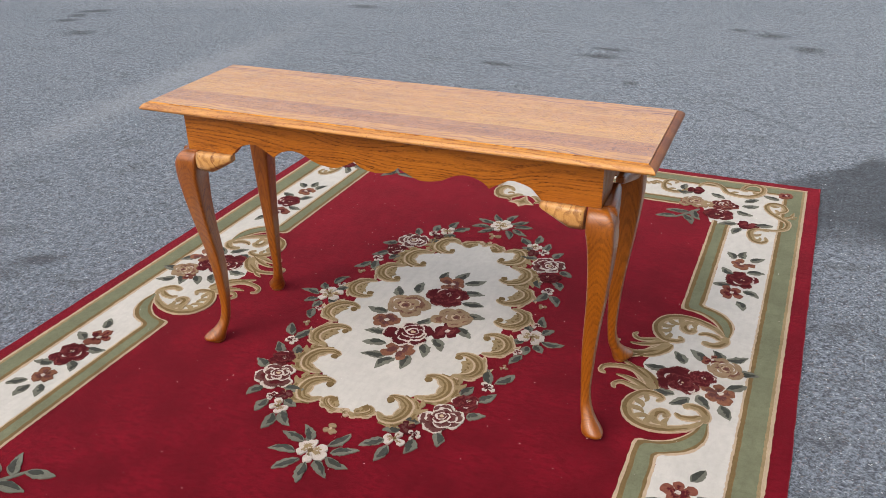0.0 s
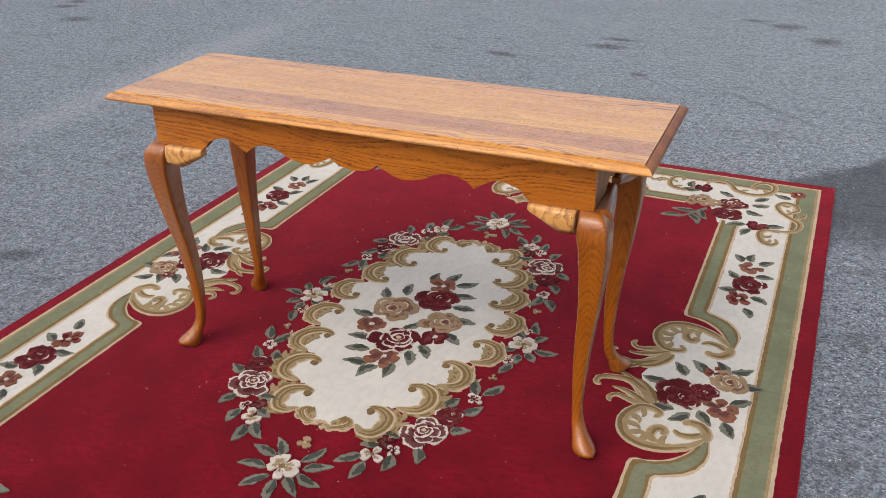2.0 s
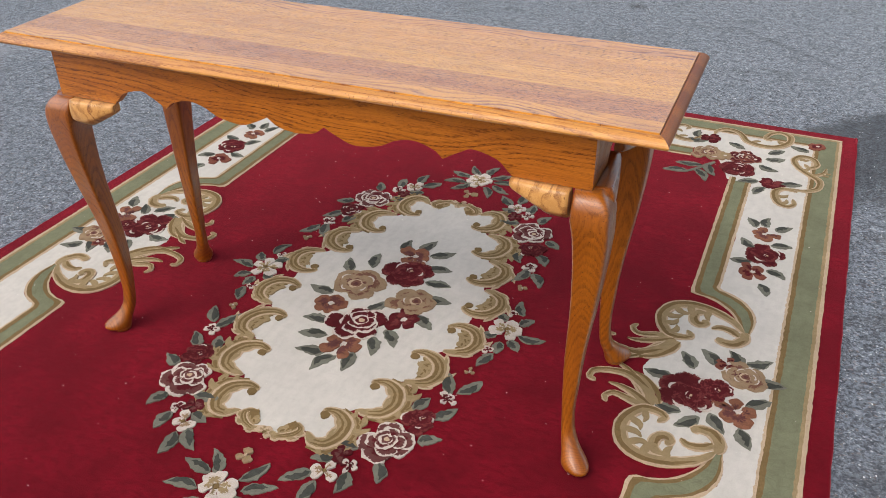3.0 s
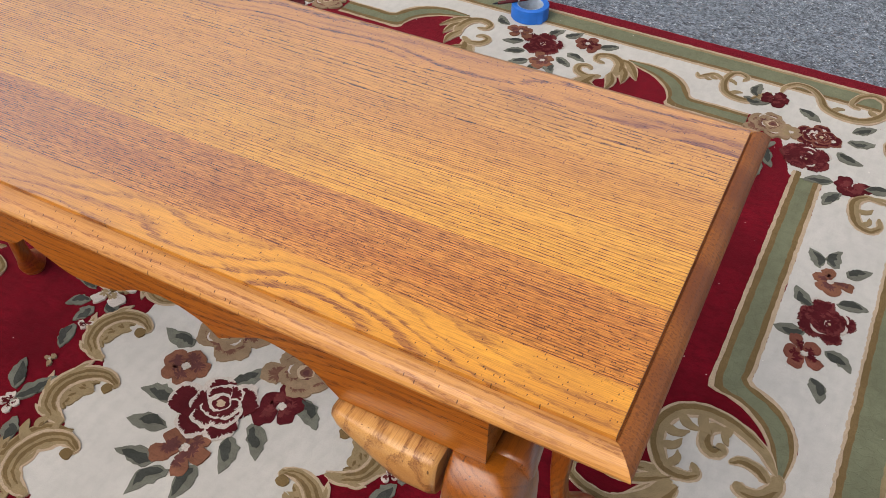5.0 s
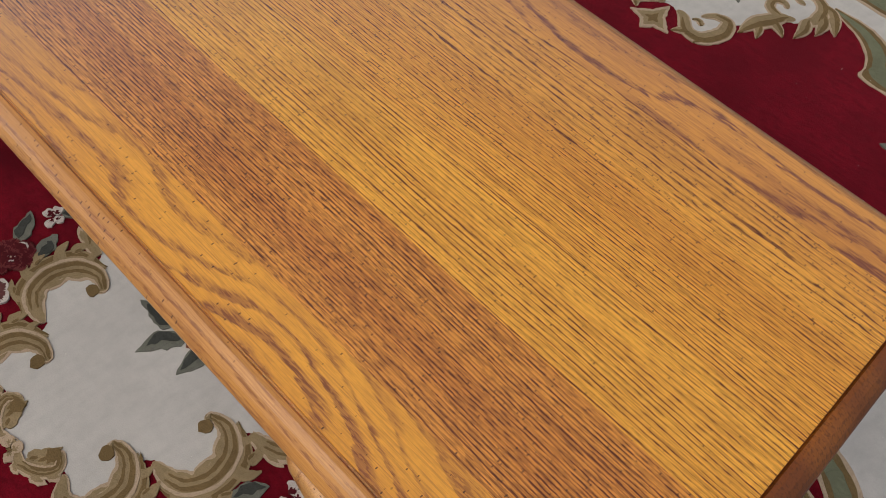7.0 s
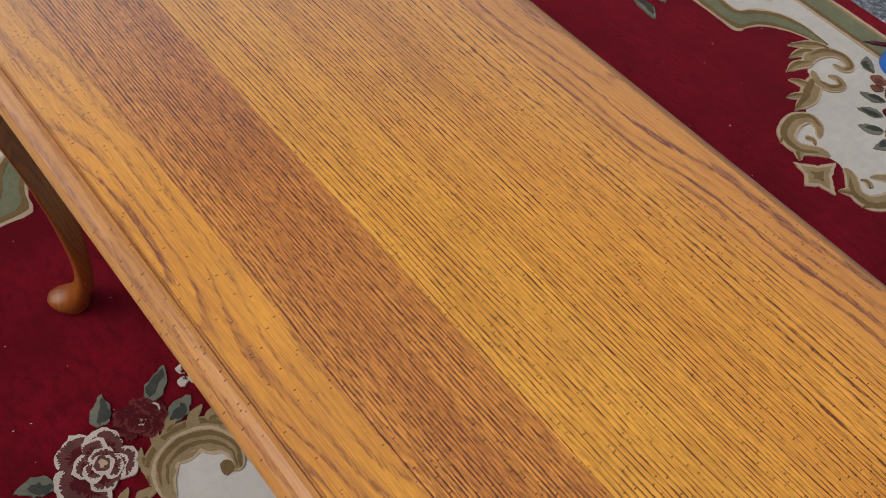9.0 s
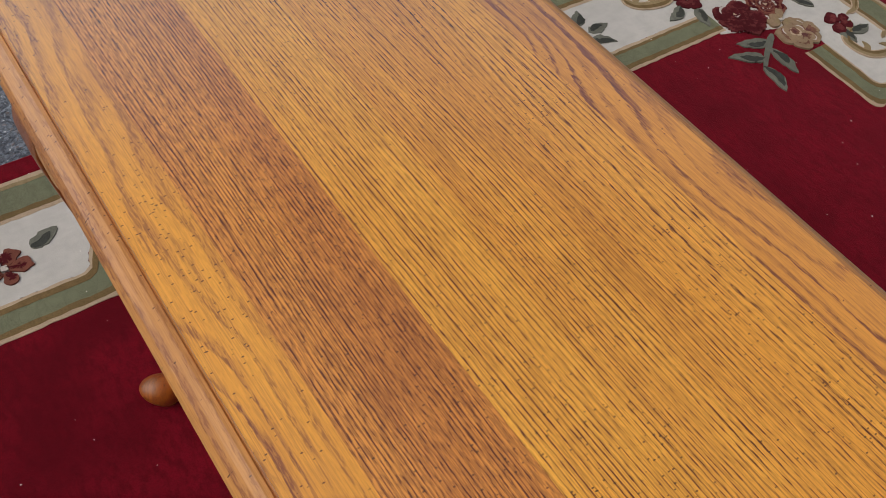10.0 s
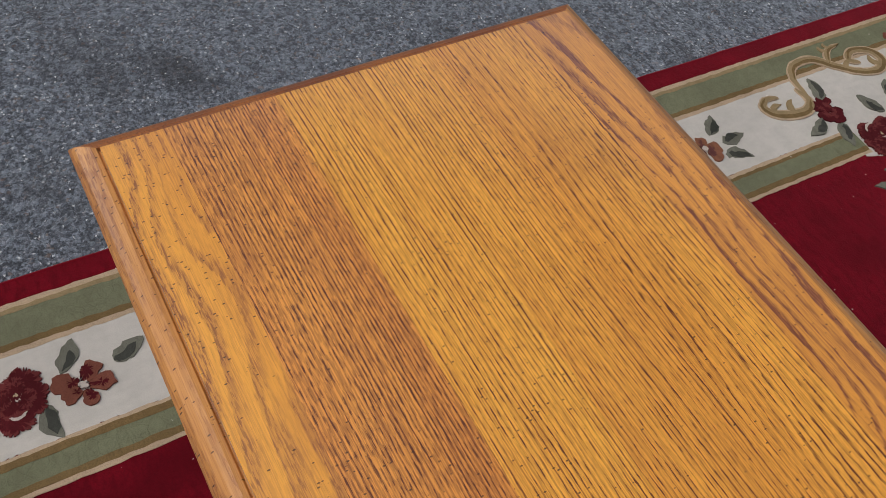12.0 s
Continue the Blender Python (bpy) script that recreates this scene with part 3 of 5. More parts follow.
for sx in (-1, 1):
    for sy in (-1, 1):
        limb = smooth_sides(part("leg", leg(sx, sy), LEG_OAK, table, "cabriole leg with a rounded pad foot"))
        limb.location = (sx * FOOT[0], sy * FOOT[1], 0.0)
        smooth_sides(part("foot_pad", foot_pad(sx, sy), LEG_OAK, limb))
        smooth_sides(part("wing_block", wing(sx, sy, True), BLOCK_OAK, table, "pale carved knee block"))
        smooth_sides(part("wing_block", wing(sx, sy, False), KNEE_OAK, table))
        bm = box(bmesh.new(), sx * (AX - 0.047), sx * (AX - 0.020), sy * (AY - 0.052), sy * (AY - 0.0205), APRON_Z0, APRON_Z1)
        part("corner_post", bm, SIDE_OAK, table)

# ---- rug ----
RX, RY = 1.060, 1.480
KX, KY = 1.0055, 0.9880
rug = thing("rug", pose(0.6406, 0.4630, 0), "red wool rug with cream floral border, spread on the asphalt", "rug")
rng = random.Random(5)


def ragged(points, step=0.005, amount=0.0015):
    """A closed outline, cut fine and roughened like tuft edges."""
    out = []
    n = len(points)
    for i in range(n):
        a, b = points[i], points[(i + 1) % n]
        d = math.hypot(b[0] - a[0], b[1] - a[1])
        m = max(1, int(d / step))
        for k in range(m):
            f = k / m
            out.append((a[0] + (b[0] - a[0]) * f + rng.uniform(-amount, amount), a[1] + (b[1] - a[1]) * f + rng.uniform(-amount, amount)))
    return out


def feather(points, depth, pitch=0.0042):
    """A closed outline broken into uneven teeth, as where one colour of yarn is shot into the next."""
    out = []
    n = len(points)
    cx, cy = sum(p[0] for p in points) / n, sum(p[1] for p in points) / n
    tooth = 0
    for i in range(n):
        a, b = points[i], points[(i + 1) % n]
        m = max(1, round(math.hypot(b[0] - a[0], b[1] - a[1]) / pitch * 2))
        for k in range(m):
            f = min(1.0, max(0.0, (k + rng.uniform(-0.35, 0.35)) / m))
            x, y = a[0] + (b[0] - a[0]) * f, a[1] + (b[1] - a[1]) * f
            d = math.hypot(x - cx, y - cy) or 1.0
            pull = depth * (rng.uniform(0.0, 0.45) if tooth % 2 else rng.choice((0.2, 0.4, 0.8, 1.0, 1.4)) * rng.uniform(0.8, 1.2)) / d
            out.append((x + (cx - x) * pull, y + (cy - y) * pull))
            tooth += 1
    return out


def relief(level):
    """Height of a layer of pile over the field, rising more slowly in the upper layers."""
    return 0.0054 * (1 - math.exp(-level * 0.0014 / 0.0054))


class Motif:
    """Patches of pile, stacked, that become one part of the rug; each lies a hair above the last, so that none are flush."""

    made = 0

    def __init__(self):
        self.v, self.f, self.s, self.m = [], [], [], []
        Motif.made = (Motif.made + 7) % 29
        self.lift = 0.00003 * Motif.made

    def patch(self, pts, level, mat, crown=0.0, rough=True):
        area = sum(a[0] * b[1] - b[0] * a[1] for a, b in zip(pts, pts[1:] + pts[:1]))
        if area < 0:
            pts = pts[::-1]
        if rough is True:
            pts = ragged(pts)
        elif rough:
            pts = ragged(pts, 0.010, rough)
        if mat not in self.m:
            self.m.append(mat)
        slot = self.m.index(mat)
        self.lift += 0.000011
        n, k, z = len(pts), len(self.v), RUG_H + relief(level) + self.lift
        self.v += [(x, y, RUG_H - 0.001) for x, y in pts] + [(x, y, z) for x, y in pts]
        for i in range(n):
            j = (i + 1) % n
            self.f.append((k + i, k + j, k + n + j, k + n + i))
        if crown:
            cx, cy = sum(p[0] for p in pts) / n, sum(p[1] for p in pts) / n
            self.v.append((cx, cy, z + crown))
            for i in range(n):
                self.f.append((k + n + i, k + n + (i + 1) % n, k + 2 * n))
            self.s += [slot] * (2 * n)
        else:
            self.f.append(tuple(range(k + n, k + 2 * n)))
            self.s += [slot] * (n + 1)

    def strip(self, points, widths, level, mat, steps=6):
        """A brush line through the points, of varying width."""
        left, right = brush(points, widths, steps)
        if mat not in self.m:
            self.m.append(mat)
        slot = self.m.index(mat)
        self.lift += 0.000011
        n, k, z = len(left), len(self.v), RUG_H + relief(level) + self.lift
        jig = lambda q: (q[0] + rng.uniform(-0.0009, 0.0009), q[1] + rng.uniform(-0.0009, 0.0009))
        left, right = [jig(q) for q in left], [jig(q) for q in right]
        for row, h in ((left, z), (right, z), (left, RUG_H - 0.001), (right, RUG_H - 0.001)):
            self.v += [(x, y, h) for x, y in row]
        for i in range(n - 1):
            self.f += [(k + i, k + n + i, k + n + i + 1, k + i + 1), (k + 2 * n + i, k + i, k + i + 1, k + 2 * n + i + 1), (k + n + i, k + 3 * n + i, k + 3 * n + i + 1, k + n + i + 1)]
            self.s += [slot] * 3
        self.f += [(k, k + 2 * n, k + 3 * n, k + n), (k + n - 1, k + 2 * n - 1, k + 4 * n - 1, k + 3 * n - 1)]
        self.s += [slot] * 2

    def make(self, name, label="", under=None):
        ob = mesh_object(name, [(x * KX, y * KY, z) for x, y, z in self.v], self.f, self.m, self.s)
        ob.parent = under or rug
        return tagged(ob, label)


def turn(pts, cx, cy, angle, scale=1.0, flip=(1, 1)):
    c, s = math.cos(angle), math.sin(angle)
    return [(flip[0] * (cx + scale * (x * c - y * s)), flip[1] * (cy + scale * (x * s + y * c))) for x, y in pts]


def lobed(r, n, depth, phase=0.0, count=40):
    return [(r * (1 - depth + depth * abs(math.cos(n * (a + phase) / 2)) ** 0.7) * math.cos(a), r * (1 - depth + depth * abs(math.cos(n * (a + phase) / 2)) ** 0.7) * math.sin(a))
            for a in (2 * math.pi * k / count for k in range(count))]


def brush(points, widths, steps=6):
    """The two edges of a brush line, with rounded ends."""
    line = spline(points, steps)
    wide = [w[0] for w in spline([(w,) for w in np.interp(np.linspace(0, 1, len(points)), np.linspace(0, 1, len(widths)), widths)], steps)]
    left, right = [], []
    last = len(line) - 1
    for i, q in enumerate(line):
        a, b = line[max(0, i - 1)], line[min(last, i + 1)]
        d = np.array(b) - np.array(a)
        d = d / (np.linalg.norm(d) or 1)
        w = wide[i] * (0.35 if i in (0, last) else 0.8 if i in (1, last - 1) else 1.0)
        nrm = np.array((-d[1], d[0])) * w / 2
        left.append(tuple(np.array(q) + nrm))
        right.append(tuple(np.array(q) - nrm))
    return left, right


def leaf_part(cx, cy, angle, length, width, flip=(1, 1), base=2):
    """A leaf with an uneven rim, pale towards the edge and dark along one side of the rib."""
    m = Motif()
    n = 10
    bow = rng.uniform(-0.14, 0.14) * length
    blunt = rng.uniform(0.62, 0.95)
    rib = lambda f: bow * (4 * f * (1 - f))
    full = lambda f: max(0.0, math.sin(math.pi * min(1.0, f ** blunt))) ** 0.8 * (1 + rng.uniform(-0.14, 0.14))
    fs = [k / n for k in range(n + 1)]
    up = [(length * (f - 0.5), rib(f) + width / 2 * full(f)) for f in fs]
    dn = [(length * (f - 0.5), rib(f) - width / 2 * full(f)) for f in fs[-2:0:-1]]
    m.patch(turn(up + dn, cx, cy, angle, 1, flip), base, LEAF)
    side = rng.choice((-1, 1))
    a, b = rng.uniform(0.0, 0.12), rng.uniform(0.62, 0.92)
    gs = [a + (b - a) * k / 7 for k in range(8)]
    edge = [(length * (f - 0.5), rib(f) + side * width * 0.46 * full(f) * max(0.0, math.sin(math.pi * (f - a) / (b - a))) ** 0.5) for f in gs]
    back = [(length * (f - 0.5), rib(f) - side * width * rng.uniform(0.0, 0.16)) for f in gs[-2:0:-1]]
    m.patch(turn(edge + back, cx, cy, angle, 1, flip), base + 0.9, LEAFD)
    return m.make("leaf")


def petal(r0, r1, half, tip=0.0):
    """A rounded petal along x, with a slightly waved rim."""
    rx = min(half * 1.05, (r1 - r0) * 0.5)
    wave = rng.uniform(0, 6.28)
    out = [(r0, -half * 0.30)]
    for k in range(11):
        a = math.radians(-128 + 25.6 * k)
        q = 1 + 0.07 * math.cos(4 * a + wave)
        dent = 1 - tip * max(0.0, math.cos(a)) ** 10
        out.append((r1 - rx + rx * q * dent * math.cos(a), half * q * math.sin(a)))
    return out + [(r0, half * 0.30)]


def rose_part(cx, cy, r, rim, body, deep, flip=(1, 1), spin=0.0, base=3):
    """A full rose: rounded petals that stand apart at the rim, pale-lipped and dark in the throat, round a small cup."""
    dark_rose, beige = rim is body, rim is BEIGE
    lip, face, throat = (ROSE, WINE, WINE) if dark_rose else (BEIGE, BROWN, MAUVE) if beige else (rim, body, deep)
    ex, ey = cx + r * rng.uniform(-0.18, 0.18), cy + r * rng.uniform(-0.18, 0.18)
    top = base + 4.6
    heart = Motif()
    lift = heart.lift
    cup = turn(lobed(r * (0.18 if dark_rose else 0.27), 4, 0.16, spin, 26), ex, ey, spin, 1, flip)
    heart.patch(feather(cup, r * 0.07) if dark_rose else cup, top + 0.2, BLUSH if dark_rose else PINK if beige else lip)
    heart.patch(turn(lobed(r * (0.16 if dark_rose else 0.20), 3, 0.20, spin + 0.4, 22), ex + r * 0.04, ey, spin, 1, flip), top + 0.5, face)
    heart.patch(turn(lobed(r * (0.06 if dark_rose else 0.11), 3, 0.30, 0.4, 16), ex + r * 0.04, ey - r * 0.02, spin, 1, flip), top + 0.9, PINK if dark_rose or not beige else throat)
    flower = heart.make("rose")
    level = base
    for ring, (count, reach, half) in enumerate(((5, 1.04, 0.45), (4, 0.74, 0.37), (3, 0.50, 0.30))):
        for k in range(count):
            a = spin + ring * 0.7 + 2 * math.pi * (k + rng.uniform(-0.20, 0.20)) / count
            s = r * reach * rng.uniform(0.84, 1.12)
            h = r * half * rng.uniform(0.82, 1.16)
            ox, oy = cx + (ex - cx) * ring * 0.5, cy + (ey - cy) * ring * 0.5
            lean = rng.uniform(-0.32, 0.32)
            rim_width = r * rng.uniform(0.14, 0.26) if beige else r * rng.uniform(0.03, 0.085)
            m = Motif()
            m.lift = lift
            edge = turn(petal(s * 0.10, s, h, 0.16), ox, oy, a, 1, flip)
            m.patch(feather(edge, r * 0.10) if dark_rose else edge, level, lip, rough=not dark_rose)
            m.patch(feather(turn(petal(s * 0.06, s - rim_width, h - rim_width * 0.35, 0.14), ox, oy, a + lean * 0.6, 1, flip), r * (0.14 if beige or dark_rose else 0.06)), level + 0.35, face, rough=False)
            m.patch(feather(turn(petal(s * 0.06, s * (0.58 if beige else 0.72), h * 0.70), ox, oy, a + lean, 1, flip), r * 0.12), level + 0.6, throat, rough=False)
            if dark_rose and rng.random() < (0.20, 0.34, 0.34)[ring]:
                q, swing = s * 0.95, h / s * rng.uniform(0.5, 0.9)
                arc = [(q * (1 - 0.10 * t * t) * math.cos(a + swing * t + lean), q * (1 - 0.10 * t * t) * math.sin(a + swing * t + lean)) for t in (-1.0, -0.4, 0.3, 1.0)]
                m.strip(turn(arc, ox, oy, 0.0, 1, flip), [r * 0.03, r * 0.08, r * 0.07, r * 0.02], level + 0.75, deep, 3)
            elif beige and ring and rng.random() < 0.6:
                q, swing = s * 0.97, h / s * 0.7
                arc = [(q * (1 - 0.10 * t * t) * math.cos(a + swing * t), q * (1 - 0.10 * t * t) * math.sin(a + swing * t)) for t in (-1.0, -0.4, 0.3, 1.0)]
                m.strip(turn(arc, ox, oy, 0.0, 1, flip), [r * 0.02, r * 0.06, r * 0.05, r * 0.02], level + 0.75, BLUSH, 3)
            m.make("petal", under=flower)
            level += 0.14
        level += 0.9
    return flower


def bloom_part(cx, cy, r, colour, dark, heart, flip=(1, 1), spin=0.0, n=5, base=3):
    """A simple open flower: a few loose petals, streaked with a second colour from the throat."""
    m = Motif()
    for k in range(n):
        a = spin + 2 * math.pi * (k + rng.uniform(-0.22, 0.22)) / n
        s = r * rng.uniform(0.76, 1.16)
        h = r * 0.36 * rng.uniform(0.75, 1.15)
        lean = rng.uniform(-0.25, 0.25)
        m.patch(turn(petal(s * 0.16, s, h, 0.18), cx, cy, a, 1, flip), base + 0.2 * k, colour)
        m.patch(feather(turn(petal(s * 0.10, s * rng.uniform(0.56, 0.84), h * rng.uniform(0.60, 0.90)), cx, cy, a + lean, 1, flip), r * 0.16), base + 0.5 + 0.2 * k, dark, rough=False)
    m.patch(turn(lobed(r * 0.15, 4, 0.3, 0.0, 16), cx + r * 0.05, cy, spin, 1, flip), base + 2.4, heart)
    return m.make("flower")


def inward(points, widths, share):
    """The line moved sideways by a share of its width."""
    line = [np.array(q, float) for q in points]
    out = []
    for i, q in enumerate(line):
        d = line[min(i + 1, len(line) - 1)] - line[max(i - 1, 0)]
        d = d / (np.linalg.norm(d) or 1)
        w = float(np.interp(i / (len(line) - 1), np.linspace(0, 1, len(widths)), widths))
        out.append(tuple(q + np.array((-d[1], d[0])) * share * w))
    return out


def hooks(m, points, widths, flip, side, level, spots, size=1.0):
    """Small curled teeth along the inner side of a scroll."""
    line = spline(points, 6)
    n = len(line)
    for f in spots:
        i = int(f * (n - 1))
        t = line[min(i + 1, n - 1)] - line[i - 1]
        t = t / (np.linalg.norm(t) or 1)
        nn = np.array((-t[1], t[0])) * side
        w = size * float(np.interp(f, np.linspace(0, 1, len(widths)), widths))
        a = line[i] + nn * w * 0.08
        hook = [a, a + nn * w * 0.50 + t * w * 0.04, a + nn * w * 0.76 + t * w * 0.30]
        m.strip([(flip[0] * q[0], flip[1] * q[1]) for q in hook], [w * 0.36, w * 0.28, w * 0.10], level, TAN, 4)


def scroll_part(points, widths, flip=(1, 1), base=3, teeth=0.0, spots=(0.30, 0.40, 0.50, 0.60, 0.70, 0.80)):
    """A scroll in three tones of gold, pale at the rim."""
    m = Motif()
    put = lambda line: [(flip[0] * x, flip[1] * y) for x, y in line]
    if teeth:
        hooks(m, points, widths, flip, teeth, base + 0.4, spots, 1.7)
    m.strip(put(points), widths, base, PINK)
    m.strip(put(points), [w * 0.72 for w in widths], base + 0.8, TAN)
    inner = put(inward(points, widths, 0.16))
    inner = inner[1:-1] if len(inner) > 4 else inner
    m.strip(inner, [0.12 * max(widths)] + [0.34 * w for w in widths[1:-1]] + [0.12 * max(widths)], base + 1.5, GOLD)
    return m.make("scroll")


def frond_part(points, widths, flip=(1, 1), base=2, heart=(0.0, 0.0)):
    """A carved leaf of the medallion's edge: layered strokes ending in a curled knob, pointed tips outward and ragged hooks inward."""
    m = Motif()
    p = [np.array(q, float) for q in points]
    mid = p[len(p) // 2]
    d = p[len(p) // 2 + 1] - p[len(p) // 2 - 1]
    turn_in = 1.0 if np.array((-d[1], d[0])) @ (np.array(heart) - mid) > 0 else -1.0
    for k in (1, 2, 3):
        p[-k] = p[-k] + (0.16 - 0.03 * k) * (mid - p[-k])
    points = [tuple(q) for q in p]
    put = lambda line: [(flip[0] * q[0], flip[1] * q[1]) for q in line]
    widths = [w * 0.62 for w in widths]
    line = spline(points, 6)
    n = len(line)
    for f, long in ((0.22, 0.9), (0.40, 1.15), (0.56, 1.0)):
        i = int(f * (n - 1))
        t = line[min(i + 1, n - 1)] - line[i - 1]
        t = t / (np.linalg.norm(t) or 1)
        nn = np.array((-t[1], t[0])) * turn_in
        w = float(np.interp(f, np.linspace(0, 1, len(widths)), widths)) * long
        a = line[i] - nn * w * 0.15 - t * w * 0.3
        m.strip(put([a, a - nn * w * 0.30 + t * w * 0.55, a - nn * w * 0.46 + t * w * 1.15]), [0.018, 0.015, 0.003], base - 0.3, PINK, 4)
        m.strip(put([a, a - nn * w * 0.27 + t * w * 0.45, a - nn * w * 0.36 + t * w * 0.85]), [0.010, 0.008, 0.002], base + 0.1, TAN, 4)
    m.strip(put(inward(points, widths, 0.60 * turn_in)[1:-2]), [0.004] + [0.62 * w for w in widths[2:-3]] + [0.006], base - 0.1, TAN)
    m.strip(put(inward(points, widths, 0.72 * turn_in)[1:-2]), [0.002] + [0.20 * w for w in widths[2:-3]] + [0.003], base + 0.3, GOLD)
    m.strip(put(points), widths, base, PINK)
    m.strip(put(inward(points, widths, 0.04 * turn_in)), [w * 0.78 for w in widths], base + 0.6, TAN)
    cut = slice(1, -1) if len(points) > 4 else slice(0, None)
    m.strip(put(inward(points, widths, 0.22 * turn_in)[cut]), [0.003] + [0.22 * w for w in widths[1:-1]] + [0.006], base + 1.1, GOLD)
    m.strip(put(inward(points, widths, -0.12 * turn_in)[cut]), [0.003] + [0.17 * w for w in widths[1:-1]] + [0.003], base + 1.1, GOLD)
    m.strip(put(inward(points, widths, 0.44 * turn_in)), [w * 0.14 for w in widths], base + 1.1, PINK)
    for f, size in ((0.26, 0.9), (0.38, 1.2), (0.50, 1.3), (0.62, 1.0)):
        hooks(m, points, widths, flip, turn_in, base + 0.3, (f,), 1.25 * size)
    for f, size in ((0.30, 0.010), (0.44, 0.012), (0.58, 0.011)):
        i = int(f * (n - 1))
        t = line[min(i + 1, n - 1)] - line[i - 1]
        t = t / (np.linalg.norm(t) or 1)
        nn = np.array((-t[1], t[0])) * turn_in
        w = float(np.interp(f, np.linspace(0, 1, len(widths)), widths))
        q = line[i] + nn * w * 0.80
        m.strip(put([q - t * size, q + nn * size * 0.9, q + nn * size * 1.3 + t * size * 1.6]), [size * 1.5, size * 1.5, size * 0.4], base + 0.2, TAN, 4)
        m.strip(put([q - t * size * 0.6, q + nn * size * 0.5 + t * size * 0.3]), [size * 0.5, size * 0.6], base + 0.9, GOLD, 3)
    end = p[-1]
    m.patch(put([(end[0] + 0.0105 * math.cos(a), end[1] + 0.0105 * math.sin(a)) for a in np.linspace(0, 6.28, 13)[:-1]]), base + 1.2, GOLD)
    return m.make("frond")


# the red field with its bound edge
fb = bmesh.new()
box(fb, -RX * KX + 0.006, RX * KX - 0.006, -RY * KY + 0.006, RY * KY - 0.006, 0.0005, RUG_H)
part("field", fb, RED, rug, "plain red pile field")
EDGE_PTS = tuple((a * RX * KX, b * RY * KY) for a, b in ((-1, -1), (1, -1), (1, 1), (-1, 1)))
for (ax, ay), (bx, by) in zip(EDGE_PTS, EDGE_PTS[1:] + EDGE_PTS[:1]):
    length = math.hypot(bx - ax, by - ay)
    d, rings = ((bx - ax) / length, (by - ay) / length), []
    m = int(length / 0.05)
    for k in range(m + 1):
        f = k / m
        w = rng.uniform(-0.0012, 0.0012)
        px, py = ax + (bx - ax) * f, ay + (by - ay) * f
        ring = []
        for a in range(8):
            o = 0.006 + 0.0062 * math.cos(2 * math.pi * a / 8) + w
            ring.append((px - d[1] * o, py + d[0] * o, 0.0066 + 0.0058 * math.sin(2 * math.pi * a / 8)))
        rings.append(ring)
    smooth_all(part("edge_binding", loft(bmesh.new(), rings), BIND, rug))


def ring_band(o0, o1, level, mat, name):
    """A rectangular band; o0 and o1 are half widths across the rug, the length follows."""
    for sides in range(4):
        s = -1 if sides >= 2 else 1
        x0, x1, y0, y1 = o0, o1, o0 + RY - RX, o1 + RY - RX
        m = Motif()
        if sides % 2 == 0:
            m.patch([(s * x0, -y0), (s * x1, -y1), (s * x1, y1), (s * x0, y0)], level, mat, rough=0.0012)
        else:
            m.patch([(-x0, s * y0), (-x1, s * y1), (x1, s * y1), (x0, s * y0)], level, mat, rough=0.0012)
        m.make(name)


ring_band(1.002, 1.013, 0.9, PINK, "border_line")
ring_band(0.996, 1.004, 1, TAN, "border_line")
ring_band(0.939, 1.000, 0.6, GREEN, "border_band")
ring_band(0.934, 0.945, 1, GOLD, "border_line")
ring_band(0.9255, 0.936, 0.9, PINK, "border_line")

# inner border: two edge lines with a notch beside each cartouche, in half-side form (across, along)
NOTCH_IN = [(0.704, 0.56), (0.704, 0.40), (0.706, 0.334), (0.735, 0.328), (0.772, 0.315), (0.805, 0.288), (0.830, 0.250), (0.848, 0.204)]
NOTCH_OUT = [(0.771, 0.56), (0.771, 0.42), (0.771, 0.376), (0.800, 0.364), (0.835, 0.342), (0.860, 0.306), (0.870, 0.262), (0.862, 0.204)]


def long_side(a, b):
    return (a, b)


def short_side(a, b):
    return (b * 1.13, a + RY - RX)


def resample(points, n):
    line = spline(points, 6)
    d = [0.0]
    for a, b in zip(line, line[1:]):
        d.append(d[-1] + float(np.linalg.norm(b - a)))
    t = np.linspace(0, d[-1], n)
    return [(float(np.interp(q, d, [p[0] for p in line])), float(np.interp(q, d, [p[1] for p in line]))) for q in t]


for place, end in ((long_side, 1.02), (short_side, 0.50)):
    inner = [(0.704, b) for b in np.linspace(end, 0.58, 8)] + resample(NOTCH_IN, 26)
    outer = [(0.771, b) for b in np.linspace(end, 0.58, 8)] + resample(NOTCH_OUT, 26)
    if place is short_side:
        inner, outer = resample([(0.704, end), (0.704, 0.40)] + NOTCH_IN[2:], 30), resample([(0.771, end), (0.771, 0.42)] + NOTCH_OUT[2:], 30)
    for su in (-1, 1):
        for sv in (-1, 1):
            for f0, f1, mat, level, name in ((0.0, 0.13, PINK, 0.9, "border_line"), (0.11, 0.28, GOLD, 1, "border_line"), (0.24, 0.78, GREEN, 0.6, "border_band"),
                                             (0.74, 0.91, GOLD, 1, "border_line"), (0.89, 1.0, PINK, 0.9, "border_line")):
                low = [place(a[0] + (b[0] - a[0]) * f0, a[1] + (b[1] - a[1]) * f0) for a, b in zip(inner, outer)]
                top = [place(a[0] + (b[0] - a[0]) * f1, a[1] + (b[1] - a[1]) * f1) for a, b in zip(inner, outer)]
                m = Motif()
                m.patch([(su * x, sv * y) for x, y in low + top[::-1]], level, mat, rough=0.0012)
                m.make(name)

